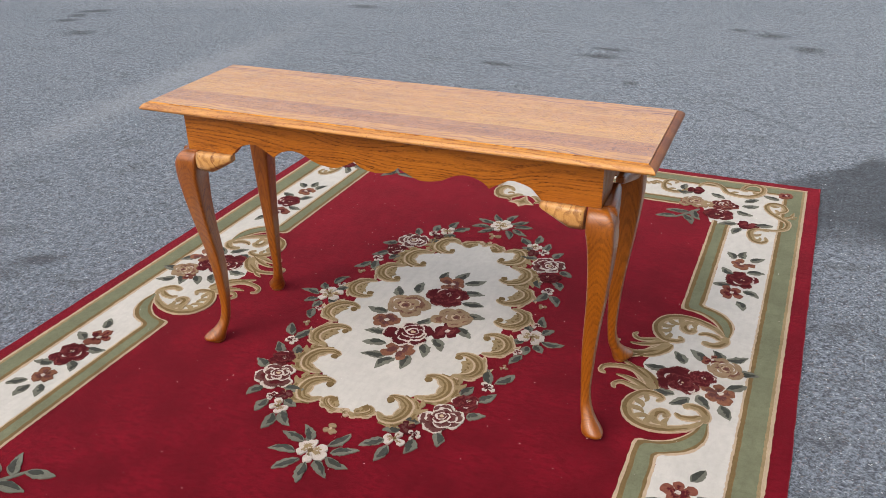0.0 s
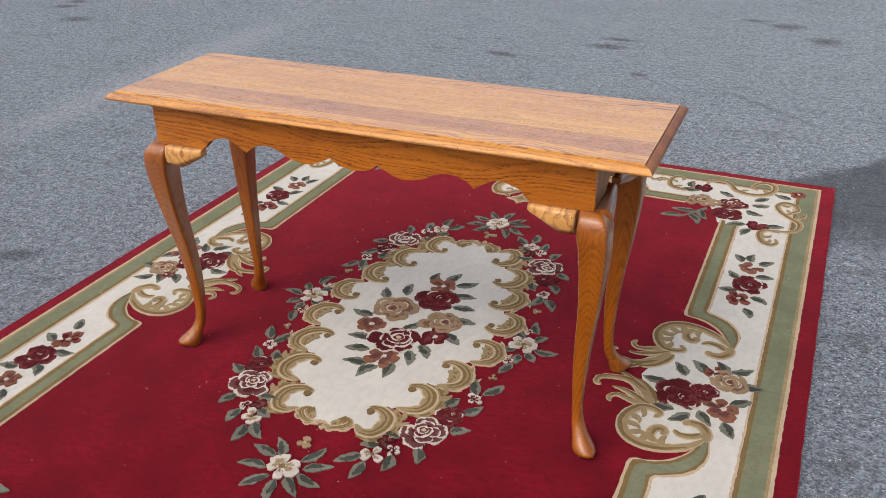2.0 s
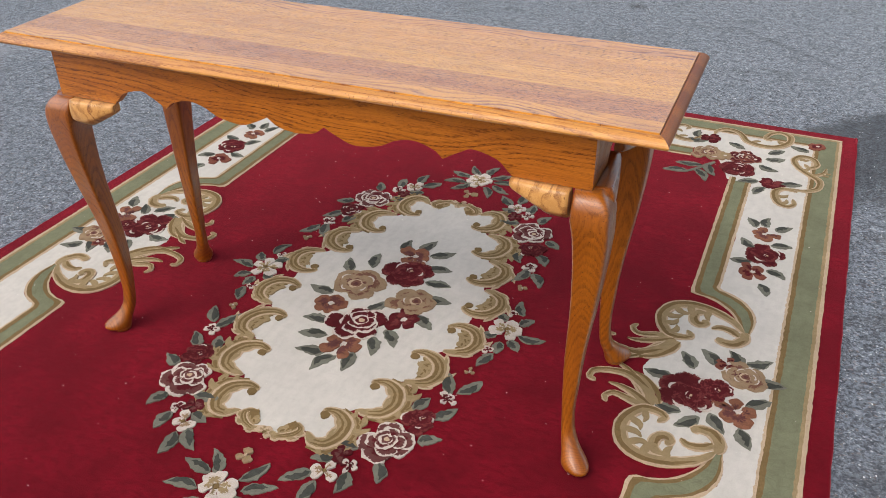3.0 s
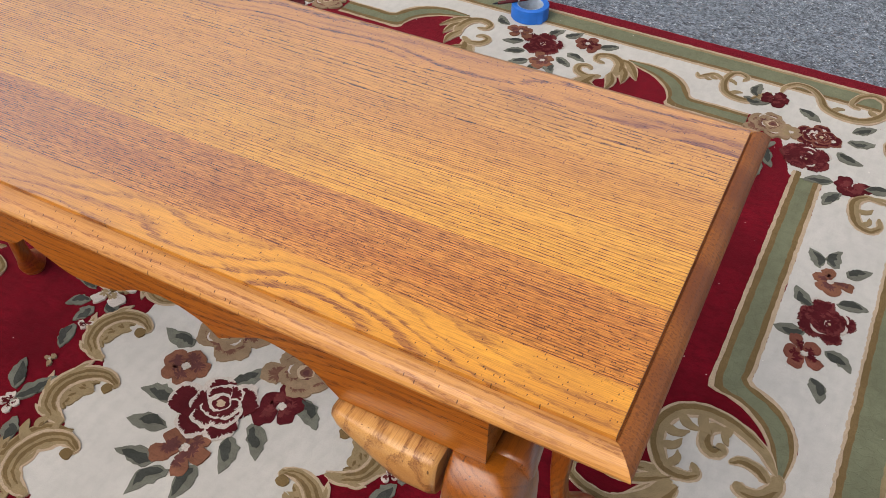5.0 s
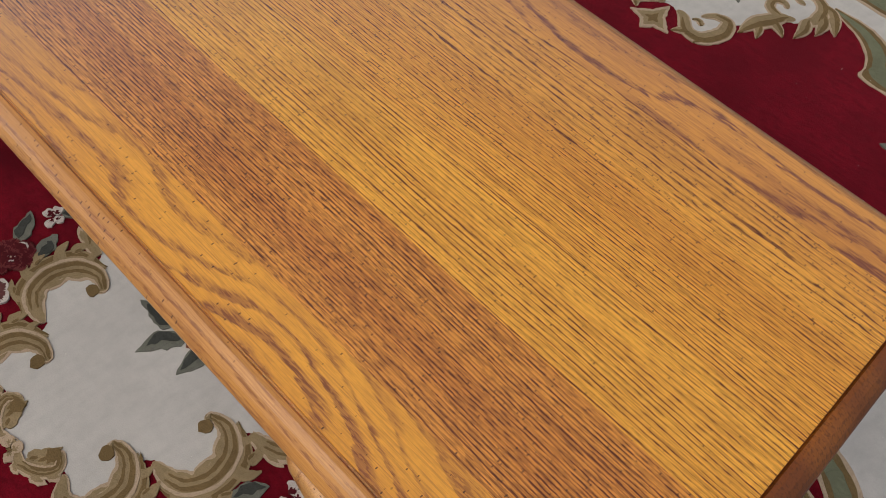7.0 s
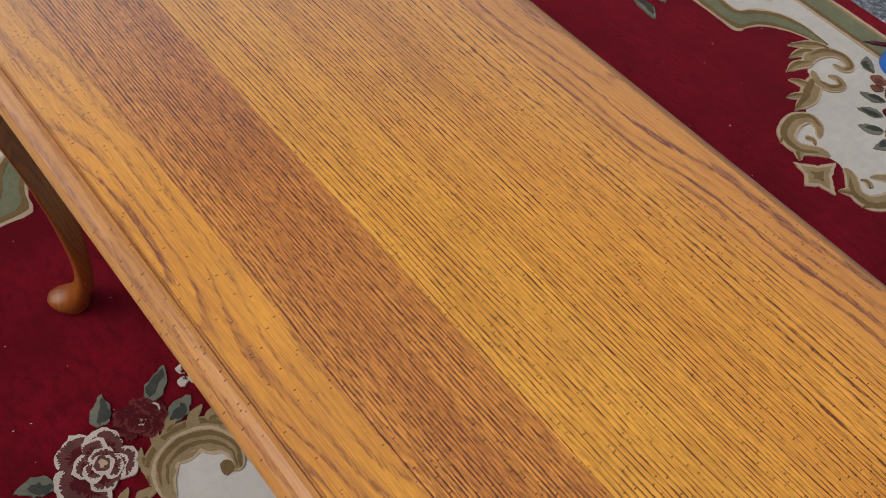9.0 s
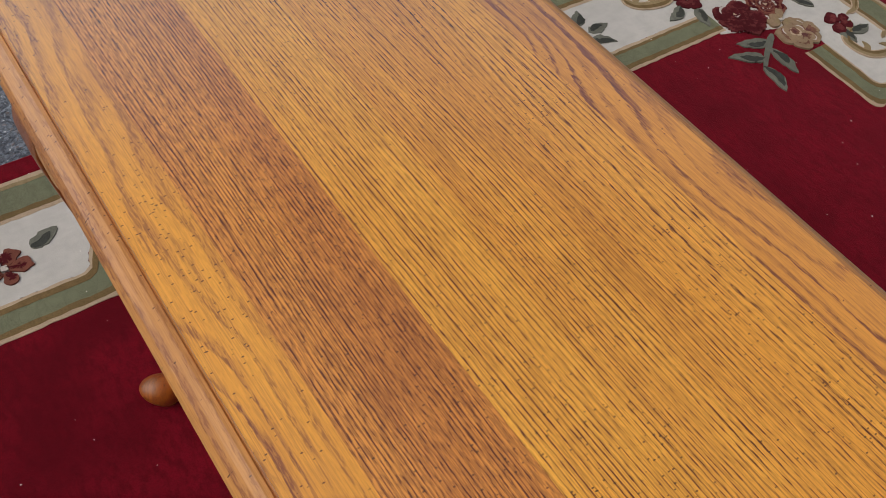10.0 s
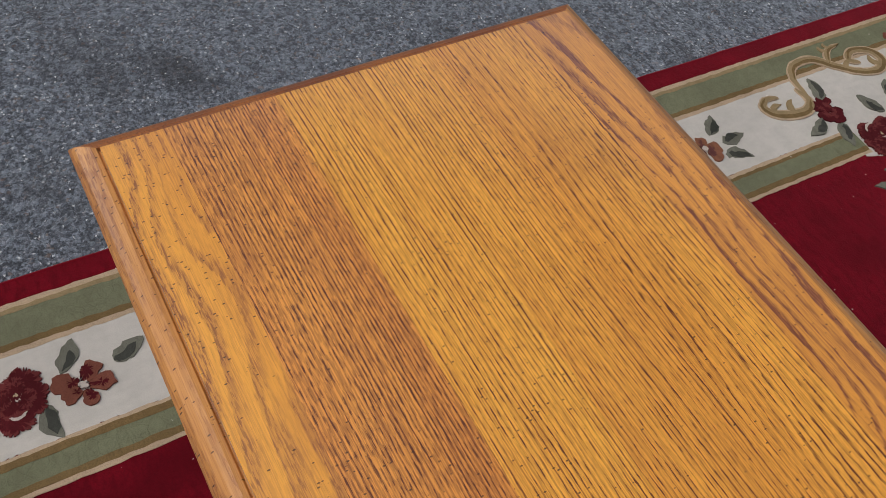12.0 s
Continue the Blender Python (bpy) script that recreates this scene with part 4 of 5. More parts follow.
# cream ground of the border and the cartouches, one piece a side
CART = [(0.850, 0.205), (0.818, 0.244), (0.766, 0.268), (0.716, 0.272), (0.680, 0.254), (0.662, 0.214), (0.668, 0.172), (0.692, 0.142), (0.706, 0.110), (0.686, 0.060), (0.668, 0.025), (0.660, 0.0)]
outer = [(0.771, 1.0)] + resample([(0.771, 0.42)] + NOTCH_OUT[2:], 24)
half = [(0.928, 0.928 + RY - RX), (0.66, 1.115), (0.70, 1.0)] + outer + CART
for su in (-1, 1):
    m = Motif()
    m.patch([(su * x, y) for x, y in half] + [(su * x, -y) for x, y in half[-2::-1]], 0.35, CREAM)
    m.make("border_ground")
outer = [short_side(0.771, 0.56)] + [short_side(a, b) for a, b in resample([(0.771, 0.42)] + NOTCH_OUT[2:], 24)]
half = [(0.9275, 0.928 + RY - RX), (0.66, 1.115)] + outer + [(0.236, 1.252), (0.232, 1.225), (0.222, 1.190), (0.200, 1.160), (0.165, 1.140), (0.150, 1.085), (0.118, 1.040), (0.118, 0.985),
                                                             (0.100, 0.952), (0.070, 0.948), (0.038, 0.978), (0.0, 0.985)]
for sv in (-1, 1):
    m = Motif()
    m.patch([(x, sv * y) for x, y in half] + [(-x, sv * y) for x, y in half[-2::-1]], 0.30, CREAM)
    m.make("border_ground")

# cartouche scrolls and bouquets
SCROLLS = [
    ([(0.726, 0.168), (0.738, 0.150), (0.722, 0.138), (0.690, 0.140), (0.666, 0.175), (0.660, 0.215), (0.678, 0.256), (0.716, 0.276), (0.766, 0.272), (0.818, 0.246), (0.850, 0.208)],
     [0.012, 0.018, 0.022, 0.027, 0.030, 0.031, 0.032, 0.032, 0.030, 0.024, 0.010], -1.0),
    ([(0.755, 0.262), (0.733, 0.244), (0.733, 0.216), (0.748, 0.202), (0.762, 0.212), (0.755, 0.226)], [0.020, 0.026, 0.027, 0.026, 0.022, 0.018], 0.0),
    ([(0.852, 0.212), (0.852, 0.182), (0.834, 0.158), (0.808, 0.156), (0.796, 0.168)], [0.024, 0.030, 0.030, 0.027, 0.020], 0.0),
    ([(0.842, 0.190), (0.822, 0.206), (0.796, 0.210), (0.778, 0.198)], [0.022, 0.024, 0.020, 0.012], 0.0),
    ([(0.706, 0.121), (0.684, 0.076), (0.640, 0.044), (0.600, 0.044), (0.566, 0.058), (0.560, 0.082), (0.576, 0.090)], [0.028, 0.032, 0.024, 0.019, 0.017, 0.015, 0.010], 0.0),
    ([(0.700, 0.132), (0.663, 0.124), (0.625, 0.114), (0.607, 0.130), (0.614, 0.148)], [0.026, 0.022, 0.016, 0.014, 0.010], 0.0),
    ([(0.690, 0.100), (0.660, 0.060), (0.630, 0.026), (0.606, 0.012)], [0.028, 0.024, 0.016, 0.006], 0.0),
    ([(0.704, 0.130), (0.664, 0.102), (0.630, 0.088), (0.604, 0.086)], [0.026, 0.022, 0.014, 0.004], 0.0),
    ([(0.716, 0.116), (0.704, 0.082), (0.676, 0.046), (0.644, 0.028)], [0.024, 0.028, 0.020, 0.006], 0.0),
]
SHORT = [
    ([(0.183, 1.231), (0.160, 1.236), (0.158, 1.260), (0.188, 1.272), (0.217, 1.251), (0.226, 1.206), (0.212, 1.168)], [0.012, 0.018, 0.022, 0.027, 0.032, 0.034, 0.018]),
    ([(0.200, 1.262), (0.236, 1.258), (0.258, 1.230), (0.280, 1.194)], [0.018, 0.028, 0.030, 0.006]),
    ([(0.222, 1.240), (0.244, 1.205), (0.252, 1.160)], [0.024, 0.030, 0.006]),
    ([(0.212, 1.190), (0.226, 1.155), (0.226, 1.116)], [0.026, 0.028, 0.006]),
    ([(0.165, 1.188), (0.150, 1.199), (0.130, 1.188), (0.137, 1.161), (0.168, 1.150), (0.196, 1.170)], [0.012, 0.018, 0.021, 0.025, 0.025, 0.016]),
    ([(0.178, 1.165), (0.162, 1.122), (0.147, 1.085), (0.140, 1.032)], [0.026, 0.044, 0.040, 0.008]),
    ([(0.165, 1.125), (0.190, 1.112), (0.208, 1.098)], [0.030, 0.022, 0.005]),
    ([(0.152, 1.092), (0.166, 1.070), (0.175, 1.048)], [0.028, 0.020, 0.005]),
    ([(0.062, 1.008), (0.082, 1.034), (0.109, 1.038), (0.122, 1.000), (0.104, 0.953), (0.070, 0.946), (0.040, 0.974), (0.018, 0.984)], [0.012, 0.022, 0.032, 0.040, 0.040, 0.034, 0.026, 0.014]),
    ([(0.110, 0.970), (0.106, 0.948), (0.098, 0.926)], [0.030, 0.020, 0.005]),
    ([(0.072, 0.950), (0.058, 0.934), (0.047, 0.920)], [0.028, 0.020, 0.005]),
    ([(0.080, 0.985), (0.066, 0.992), (0.054, 0.985)], [0.016, 0.013, 0.006]),
]
KNOT = [(0.0, 0.978), (0.018, 0.938), (0.050, 0.904), (0.019, 0.897), (0.0, 0.872), (-0.019, 0.897), (-0.050, 0.904), (-0.018, 0.938)]
for su in (-1, 1):
    for sv in (-1, 1):
        for k, (pts, wid, teeth) in enumerate(SCROLLS):
            scroll_part(pts, wid, (su, sv), base=3 - 0.1 * k, teeth=teeth)
        for k, (pts, wid) in enumerate(SHORT):
            scroll_part(pts, wid, (su, sv), base=3 - 0.07 * k)
for s in (-1, 1):
    m = Motif()
    for share, mat, level in ((1.0, PINK, 3.0), (0.74, TAN, 3.8), (0.36, GOLD, 4.5)):
        m.patch([(x * share, s * (0.917 + (y - 0.917) * share)) for x, y in KNOT], level, mat)
    m.make("leaf_knot")
    f = (s, s)
    rose_part(0.764, -0.050, 0.068, WINE, WINE, BLUSH, f, 0.3)
    rose_part(0.818, -0.020, 0.046, WINE, WINE, BLUSH, f, 0.1)
    rose_part(0.868, 0.046, 0.050, BEIGE, BROWN, WINE, f, 0.7, base=4)
    bloom_part(0.832, 0.078, 0.028, RUST, WINE, BLUSH, f, 0.2, base=3)
    bloom_part(0.872, -0.072, 0.050, RUSSET, MAUVE, BLUSH, f, 0.4)
    for x, y, ang in ((0.695, -0.010, 180), (0.747, 0.060, 125), (0.790, 0.088, 133), (0.842, 0.104, 120), (0.895, 0.112, 30), (0.926, 0.046, 0), (0.909, -0.030, 35), (0.896, -0.148, -62),
                      (0.838, -0.124, -55), (0.780, -0.142, 225), (0.733, -0.112, 170)):
        leaf_part(x, y, radians(ang), 0.064, 0.030, f)
    rose_part(0.008, 1.242, 0.058, WINE, WINE, BLUSH, f, 0.3)
    bloom_part(-0.073, 1.272, 0.042, RUSSET, MAUVE, BLUSH, f, 0.5)
    bloom_part(0.108, 1.300, 0.044, RUST, WINE, BLUSH, f, 0.2)
    bloom_part(0.036, 1.162, 0.042, RUSSET, MAUVE, BLUSH, f, 0.9)
    for x, y, ang in ((-0.137, 1.308, 139), (-0.072, 1.220, 205), (-0.047, 1.172, 210), (-0.018, 1.132, 216), (0.070, 1.138, -59), (0.087, 1.183, -30), (0.108, 1.221, -16), (0.166, 1.313, 35),
                      (0.020, 1.312, 65), (0.062, 1.328, 50), (0.022, 1.112, -100)):
        leaf_part(x, y, radians(ang), 0.056, 0.027, f)

# border flowers on the long sides and corner sprays
for su in (-1, 1):
    for sv in (-1, 1):
        f = (su, sv)
        rose_part(0.854, 0.584, 0.056, WINE, WINE, BLUSH, f, rng.uniform(0, 1))
        bloom_part(0.841, 0.694, 0.042, RUSSET, MAUVE, BLUSH, f, 0.3)
        bloom_part(0.834, 0.486, 0.044, RUST, WINE, BLUSH, f, 0.9)
        for x, y, ang in ((0.803, 0.751, 120), (0.845, 0.768, 85), (0.890, 0.744, 40), (0.893, 0.645, 10), (0.799, 0.535, 190), (0.893, 0.496, -30), (0.869, 0.412, -65), (0.806, 0.632, 130)):
            leaf_part(x, y, radians(ang), 0.058, 0.029, f)
        m = Motif()
        put = lambda line: [(f[0] * x, f[1] * y) for x, y in line]
        m.strip(put([(0.646, 1.104), (0.620, 1.066), (0.598, 1.034), (0.574, 1.004)]), [0.015, 0.013, 0.011, 0.008], 2.2, LEAF)
        m.make("stem")
        for x, y, ang, long in ((0.572, 1.060, 183, 0.086), (0.540, 0.998, 191, 0.080), (0.617, 0.993, -60, 0.084), (0.645, 1.043, -69, 0.080)):
            leaf_part(x, y, radians(ang), long, 0.031, f, base=2.4)
        rose_part(0.616, 1.163, 0.054, BEIGE, TAN, BROWN, f, 0.2, base=5)
        rose_part(0.719, 1.080, 0.062, WINE, WINE, BLUSH, f, 0.5, base=6)
        rose_part(0.728, 1.172, 0.050, RUST, WINE, BLUSH, f, 0.1, base=4)
        bloom_part(0.668, 1.158, 0.036, BEIGE, TAN, BLUSH, f, 0.8, base=6)
        bloom_part(0.826, 1.014, 0.044, WINE, ROSE, WINE, f, 0.6, base=4)
        bloom_part(0.604, 1.278, 0.040, WINE, ROSE, WINE, f, 0.1, base=5)
        bloom_part(0.938, 1.348, 0.034, RUST, WINE, BLUSH, f, 0.1, base=5)
        for x, y, ang in ((0.822, 1.195, 20), (0.808, 1.120, -20), (0.694, 1.254, -30), (0.820, 1.250, 40), (0.885, 1.030, 15), (0.800, 0.955, 245),
                          (0.564, 1.302, 92), (0.566, 1.256, 0), (0.887, 1.308, 160), (0.760, 1.005, 200)):
            leaf_part(x, y, radians(ang), 0.064, 0.028, f, base=4.4)
        for pts, wid in (([(0.896, 0.936), (0.902, 0.906), (0.886, 0.886), (0.862, 0.896), (0.847, 0.932), (0.845, 0.972), (0.866, 0.996), (0.904, 0.990)], [0.012, 0.018, 0.024, 0.030, 0.030, 0.024, 0.010]),
                         ([(0.876, 1.002), (0.925, 1.006), (0.958, 1.035), (0.960, 1.090), (0.925, 1.128), (0.892, 1.168), (0.878, 1.215), (0.898, 1.250), (0.932, 1.243), (0.946, 1.200), (0.926, 1.174), (0.910, 1.195)], [0.010, 0.020, 0.026, 0.026, 0.024, 0.026, 0.028, 0.024, 0.020, 0.014]),
                         ([(0.935, 1.120), (0.968, 1.148), (0.976, 1.190)], [0.018, 0.016, 0.006]),
                         ([(0.404, 1.307), (0.414, 1.290), (0.430, 1.306), (0.448, 1.320), (0.474, 1.304)], [0.010, 0.014, 0.016, 0.018, 0.014]),
                         ([(0.516, 1.325), (0.524, 1.345), (0.505, 1.358), (0.483, 1.344), (0.476, 1.298), (0.490, 1.255), (0.520, 1.240), (0.552, 1.245), (0.572, 1.280), (0.592, 1.305)], [0.010, 0.016, 0.018, 0.022, 0.026, 0.028, 0.026, 0.020, 0.010]),
                         ([(0.612, 1.318), (0.616, 1.350), (0.642, 1.378), (0.676, 1.372), (0.700, 1.345), (0.722, 1.302), (0.768, 1.284), (0.816, 1.294), (0.850, 1.340), (0.850, 1.395), (0.818, 1.418), (0.787, 1.396), (0.774, 1.352), (0.796, 1.338)], [0.010, 0.018, 0.022, 0.024, 0.026, 0.030, 0.030, 0.028, 0.026, 0.022, 0.018, 0.012])):
            (x0, y0), (x1, y1), (x2, y2) = pts[1], pts[len(pts) // 2], pts[-2]
            inside = 1.0 if (x1 - x0) * (y2 - y1) - (y1 - y0) * (x2 - x1) > 0 else -1.0
            scroll_part(pts, [w * 0.92 for w in wid], f, base=4, teeth=inside, spots=(0.42, 0.60))

# centre medallion
quarter = [(0.0, 0.545), (0.035, 0.548), (0.066, 0.532), (0.074, 0.506), (0.090, 0.508), (0.112, 0.524), (0.136, 0.518), (0.152, 0.488), (0.147, 0.452), (0.130, 0.432), (0.150, 0.404), (0.180, 0.400),
           (0.204, 0.386), (0.215, 0.354), (0.203, 0.318), (0.190, 0.300), (0.206, 0.276), (0.232, 0.270), (0.256, 0.254), (0.266, 0.220), (0.249, 0.184), (0.232, 0.165), (0.246, 0.140), (0.274, 0.132),
           (0.298, 0.112), (0.306, 0.076), (0.286, 0.042), (0.262, 0.026), (0.262, 0.0)]
quarter = [(x * 0.93, y * 0.95) for x, y in quarter]
loop = quarter + [(x, -y) for x, y in quarter[-2::-1]] + [(-x, -y) for x, y in quarter[1:]] + [(-x, y) for x, y in quarter[-2:0:-1]]
m = Motif()
m.patch(loop, 0.5, CREAM)
m.make("medallion_ground", "cream medallion centre")
FRONDS = [
    ([(0.000, 0.532), (0.030, 0.544), (0.058, 0.532), (0.072, 0.510), (0.056, 0.494), (0.046, 0.502)], [0.016, 0.026, 0.030, 0.028, 0.020, 0.014]),
    ([(0.086, 0.506), (0.112, 0.526), (0.138, 0.522), (0.155, 0.490), (0.150, 0.452), (0.116, 0.428), (0.084, 0.430), (0.088, 0.446)], [0.018, 0.044, 0.056, 0.062, 0.060, 0.044, 0.022, 0.010]),
    ([(0.150, 0.404), (0.180, 0.402), (0.208, 0.388), (0.220, 0.354), (0.207, 0.316), (0.172, 0.296), (0.138, 0.303), (0.145, 0.319)], [0.018, 0.044, 0.056, 0.062, 0.060, 0.044, 0.022, 0.010]),
    ([(0.206, 0.276), (0.232, 0.272), (0.260, 0.256), (0.271, 0.220), (0.253, 0.181), (0.212, 0.161), (0.175, 0.169), (0.183, 0.185)], [0.018, 0.044, 0.056, 0.062, 0.060, 0.044, 0.022, 0.010]),
    ([(0.246, 0.140), (0.274, 0.134), (0.302, 0.114), (0.311, 0.076), (0.290, 0.040), (0.250, 0.028), (0.214, 0.042), (0.223, 0.060)], [0.018, 0.040, 0.050, 0.056, 0.052, 0.042, 0.020, 0.010]),
]
for su in (-1, 1):
    for sv in (-1, 1):
        f = (su, sv)
        for pts, wid in FRONDS:
            frond_part([(x * 0.945, y * 0.955) for x, y in pts], wid, f)
        rose_part(0.248, 0.447, 0.058, BLUSH, MAUVE, WINE, f, rng.uniform(0, 1), base=4)
        rose_part(0.278, 0.364, 0.040, WINE, WINE, BLUSH, f, rng.uniform(0, 1), base=3)
        bloom_part(0.303, 0.278, 0.023, BLUSH, WINE, WINE, f, rng.uniform(0, 1), 4)
        bloom_part(0.313, 0.177, 0.014, BEIGE, TAN, BLUSH, f, 0.2, 3)
        bloom_part(0.178, 0.512, 0.026, WINE, MAUVE, WINE, f, 0.7)
        bloom_part(0.206, 0.530, 0.021, BLUSH, WINE, WINE, f, 0.2, 4)
        bloom_part(0.167, 0.562, 0.032, BLUSH, BEIGE, GOLD, f, 0.2, 4)
        for x, y, ang, long in ((0.288, 0.232, -110, 0.066), (0.335, 0.224, -57, 0.062), (0.260, 0.314, -67, 0.048), (0.316, 0.322, -50, 0.056), (0.321, 0.407, -30, 0.048), (0.170, 0.478, 188, 0.056),
                                (0.264, 0.526, 66, 0.050), (0.147, 0.534, 157, 0.044), (0.122, 0.596, 136, 0.060), (0.160, 0.622, 95, 0.060), (0.210, 0.573, 85, 0.054)):
            leaf_part(x, y, radians(ang), long * 1.1, 0.029, f)
for s in (-1, 1):
    f = (1, s)
    for x, y, ang in ((-0.066, 0.648, -168), (-0.066, 0.704, 168), (-0.030, 0.744, 128), (0.020, 0.756, 76), (0.056, 0.728, 40), (0.080, 0.694, 14), (0.080, 0.652, -30), (0.046, 0.618, -64), (-0.040, 0.626, -130)):
        leaf_part(x, y, radians(ang), 0.072, 0.026, f)
    bloom_part(0.0, 0.680, 0.044, BLUSH, TAN, GOLD, f, 0.4, 6, base=4)
    bloom_part(0.004, 0.590, 0.026, BEIGE, TAN, PINK, f, 0.2, 3)
    bloom_part(0.002, 0.520, 0.024, PINK, TAN, GOLD, f, 0.9, 3)
    f = (s, 1)
    for x, y, ang, long in ((0.402, -0.008, 8, 0.068), (0.374, 0.044, 52, 0.044), (0.344, 0.096, 110, 0.062), (0.312, 0.046, 140, 0.040), (0.372, -0.052, -40, 0.046), (0.342, -0.070, -80, 0.046),
                            (0.328, -0.124, 250, 0.060), (0.306, -0.034, 215, 0.040)):
        leaf_part(x, y, radians(ang), long, 0.026, f)
    bloom_part(0.336, 0.002, 0.042, BLUSH, TAN, GOLD, f, 0.1, base=4)
    bloom_part(0.322, -0.088, 0.016, BLUSH, ROSE, WINE, f, 0.1, 3)
    bloom_part(0.330, 0.068, 0.014, BLUSH, ROSE, WINE, f, 0.1, 3)

# bouquet in the middle
bloom_part(-0.098, -0.074, 0.054, RUSSET, MAUVE, BLUSH, (1, 1), 0.3)
bloom_part(0.010, -0.203, 0.052, RUSSET, MAUVE, BLUSH, (1, 1), 0.9, 6)
bloom_part(0.004, 0.204, 0.050, RUSSET, MAUVE, BLUSH, (1, 1), 0.2)
bloom_part(0.096, -0.062, 0.050, WINE, ROSE, BLUSH, (1, 1), 0.5)
rose_part(-0.078, 0.030, 0.072, BEIGE, BROWN, MAUVE, (1, 1), 0.2)
rose_part(0.022, 0.124, 0.074, WINE, WINE, BLUSH, (1, 1), 0.5, base=4)
rose_part(0.084, 0.014, 0.062, BEIGE, MAUVE, WINE, (1, 1), 0.1, base=4)
rose_part(0.0, -0.119, 0.076, BLUSH, WINE, WINE, (1, 1), 0.7, base=4)
for x, y, ang in ((-0.083, 0.147, 100), (-0.137, 0.101, 120), (-0.032, 0.244, 105), (0.015, 0.267, 70), (0.067, 0.243, 35), (0.089, 0.170, 10), (0.113, 0.107, 5), (0.142, 0.045, 0),
                  (0.146, -0.053, -35), (0.099, -0.142, -50), (0.073, -0.183, -65), (0.049, -0.255, -85), (0.0, -0.280, -115), (-0.050, -0.254, 190), (-0.075, -0.196, 195), (-0.098, -0.145, 185),
                  (-0.150, -0.026, 175), (0.008, -0.042, 60)):
    leaf_part(x, y, radians(ang), 0.072, 0.032)

# ---- tape roll with a pen across it ----
BLUE = plain("blue_tape", (0.012, 0.125, 0.50), 0.5, grain=0.12, scale=30)
CARD = plain("card_core", (0.36, 0.42, 0.52), 0.7)
PENRED = plain("pen_barrel", (0.070, 0.008, 0.010), 0.22, grain=0.05)
PENDARK = plain("pen_dark", (0.012, 0.012, 0.013), 0.35)
STEEL = plain("pen_metal", (0.62, 0.62, 0.62), 0.25, metal=1.0, grain=0.05)
TAPE_AT, TAPE_Z = (0.552, 1.811), RUG_H + 0.0012
tape = thing("tape_roll", pose(*TAPE_AT, TAPE_Z), "blue masking tape roll lying flat on the rug border", "tape")


def tube(bm, r0, r1, z0, z1, n=64, bevel=0.0012):
    prof = [(r0, z0), (r1 - bevel, z0), (r1, z0 + bevel), (r1, z1 - bevel), (r1 - bevel, z1), (r0 + bevel, z1), (r0, z1 - bevel)]
    rings = [[(r * math.cos(2 * math.pi * k / n), r * math.sin(2 * math.pi * k / n), z) for r, z in prof] for k in range(n)]
    loft(bm, rings + rings[:1], False)
    bmesh.ops.remove_doubles(bm, verts=bm.verts, dist=1e-6)
    return bm


part("tape", tube(bmesh.new(), 0.0365, 0.0520, 0.0, 0.038), BLUE, tape)
part("core", tube(bmesh.new(), 0.0340, 0.0363, 0.0006, 0.0374), CARD, tape, "pale card core")
flap = bmesh.new()
loft(flap, [[(r * math.cos(a), r * math.sin(a), z) for r, z in ((0.0522, 0.001), (0.0532 + 0.004 * k / 7, 0.001), (0.0532 + 0.004 * k / 7, 0.037), (0.0522 + 0.004 * k / 7, 0.037))]
            for k, a in ((k, -0.75 + 0.035 * k) for k in range(8))])
part("loose_end", flap, BLUE, tape)


def turned(profile, n=18):
    """A solid of revolution along x."""
    return loft(bmesh.new(), [[(x, r * math.cos(2 * math.pi * k / n), r * math.sin(2 * math.pi * k / n)) for k in range(n)] for x, r in profile])


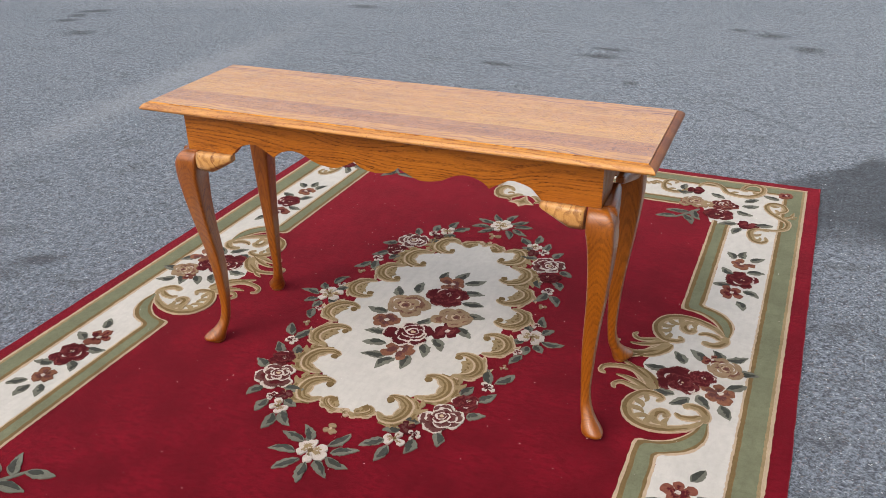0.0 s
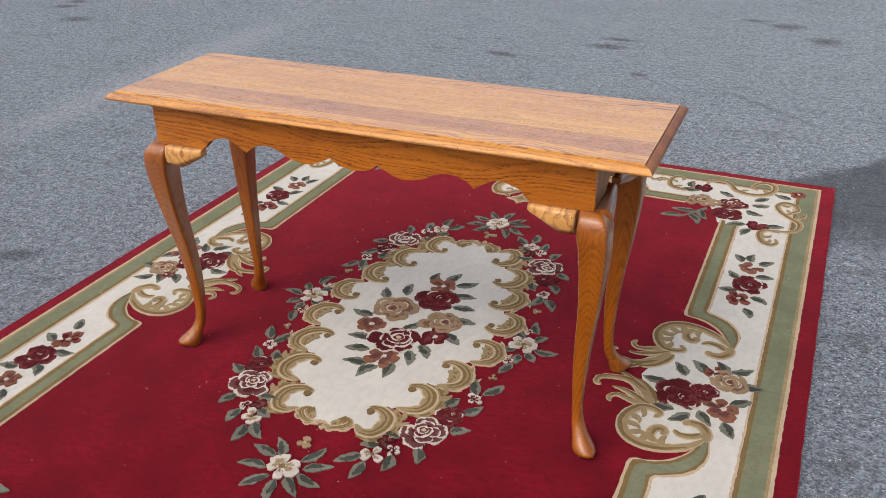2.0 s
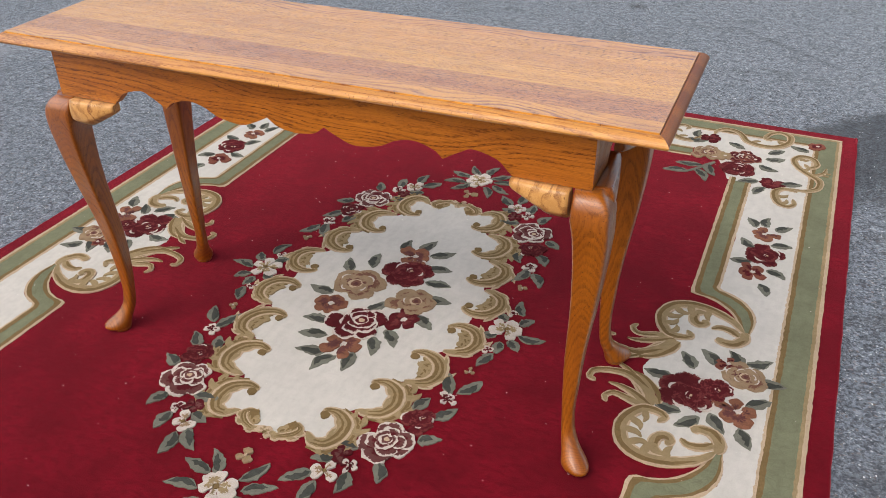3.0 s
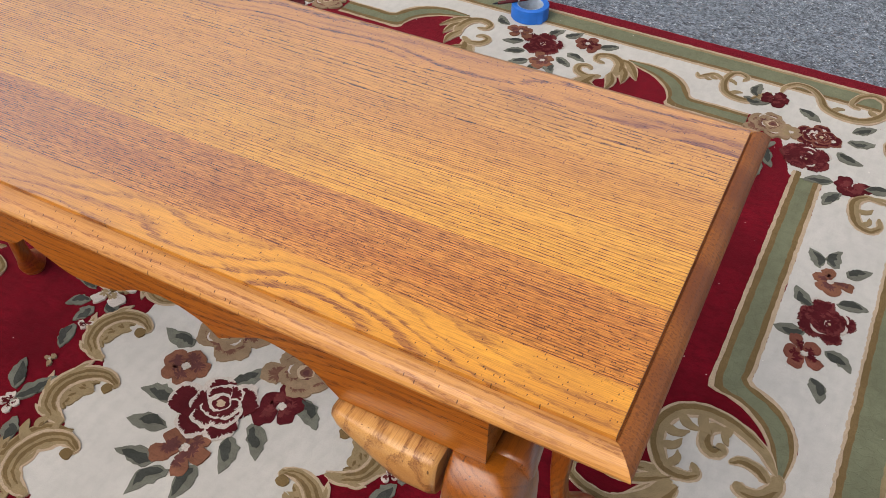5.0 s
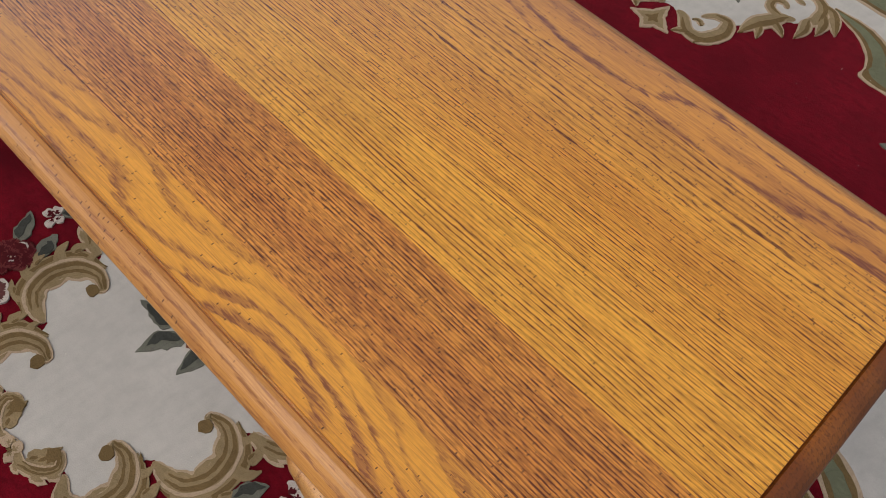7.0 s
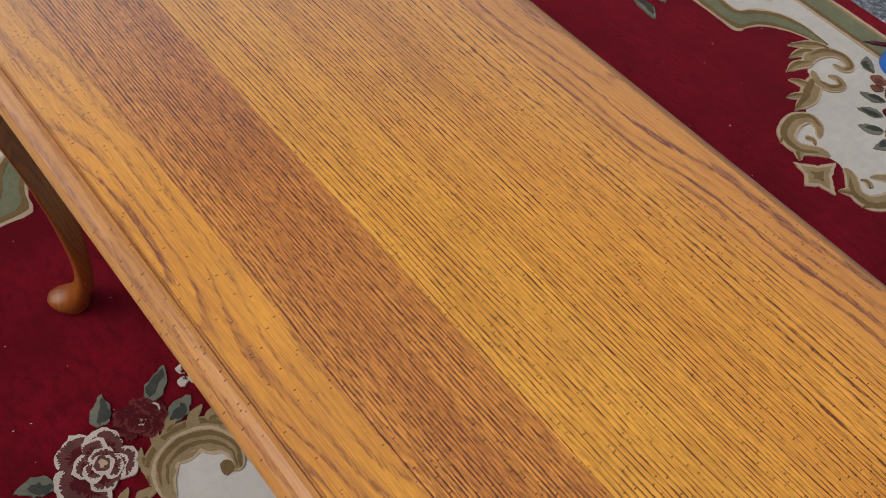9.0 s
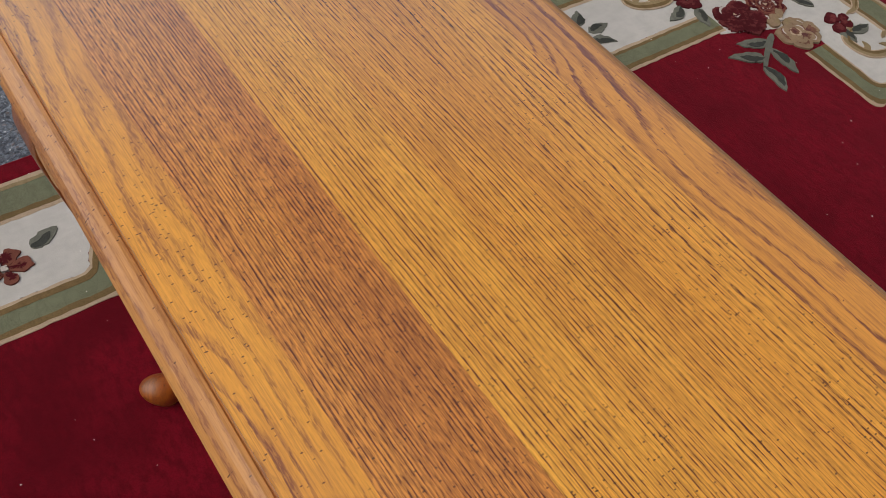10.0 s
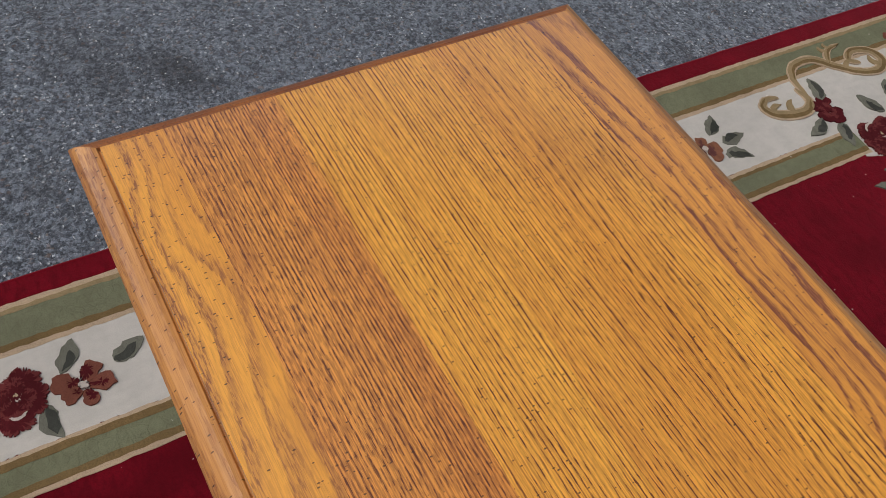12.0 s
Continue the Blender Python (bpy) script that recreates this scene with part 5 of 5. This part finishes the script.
pen = thing("pen", pose(0.512, 1.794, TAPE_Z + 0.038 + 0.0053, 0, 0, 46.2), "dark red ballpoint pen resting across the tape roll", "pen")
smooth_all(part("barrel", turned([(-0.052, 0.0034), (-0.046, 0.0046), (-0.010, 0.0052), (0.006, 0.0052)]), PENRED, pen))
smooth_all(part("cap", turned([(0.0125, 0.0052), (0.040, 0.0050), (0.047, 0.0036)]), PENRED, pen))
smooth_all(part("ring", turned([(0.0062, 0.0053), (0.0123, 0.0053)]), STEEL, pen, "bright metal ring"))
smooth_all(part("tip", turned([(-0.068, 0.0008), (-0.064, 0.0014), (-0.058, 0.0026), (-0.0522, 0.0034)]), PENDARK, pen))
smooth_all(part("button", turned([(0.0472, 0.0030), (0.060, 0.0026), (0.062, 0.0018)]), STEEL, pen))
part("clip", box(bmesh.new(), 0.014, 0.046, -0.0014, 0.0014, 0.0052, 0.0066, 0.0004), STEEL, pen)

# ---- lint and grit lying about ----
LINT = plain("pale_lint", (0.66, 0.62, 0.56), 0.9)


def scatter(name, count, area, z, mat, low, high, label, category, avoid=None):
    r = random.Random(len(name))
    verts, faces = [], []
    while len(faces) < count * 4:
        x, y = r.uniform(*area[0]), r.uniform(*area[1])
        if avoid and avoid(x, y):
            continue
        s, a, k = r.uniform(low, high), r.uniform(0, 6.28), len(verts)
        w = s * r.uniform(0.3, 0.8)
        c, n = math.cos(a), math.sin(a)
        verts += [(x + s * c, y + s * n, z), (x - s * c * 0.7 + w * n, y - s * n * 0.7 - w * c, z), (x - s * c * 0.5 - w * n, y - s * n * 0.5 + w * c, z), (x, y, z + w)]
        faces += [(k, k + 1, k + 3), (k + 1, k + 2, k + 3), (k + 2, k, k + 3), (k, k + 2, k + 1)]
    return tagged(mesh_object(name, verts, faces, mat), label, category, kind="stuff")


scatter("lint", 460, ((-0.38, 1.66), (-0.95, 1.88)), RUG_H + 0.0012, LINT, 0.0006, 0.0022, "pale lint and crumbs scattered on the red rug", "lint")
GRIT = plain("pale_grit", (0.70, 0.71, 0.72), 0.6)


def on_rug(x, y):
    return -0.46 < x < 1.74 and -1.05 < y < 1.96


scatter("grit", 16000, ((-3.5, 3.2), (-1.5, 5.0)), 0.0005, GRIT, 0.0008, 0.0030, "loose pale grit on the asphalt", "grit", on_rug)
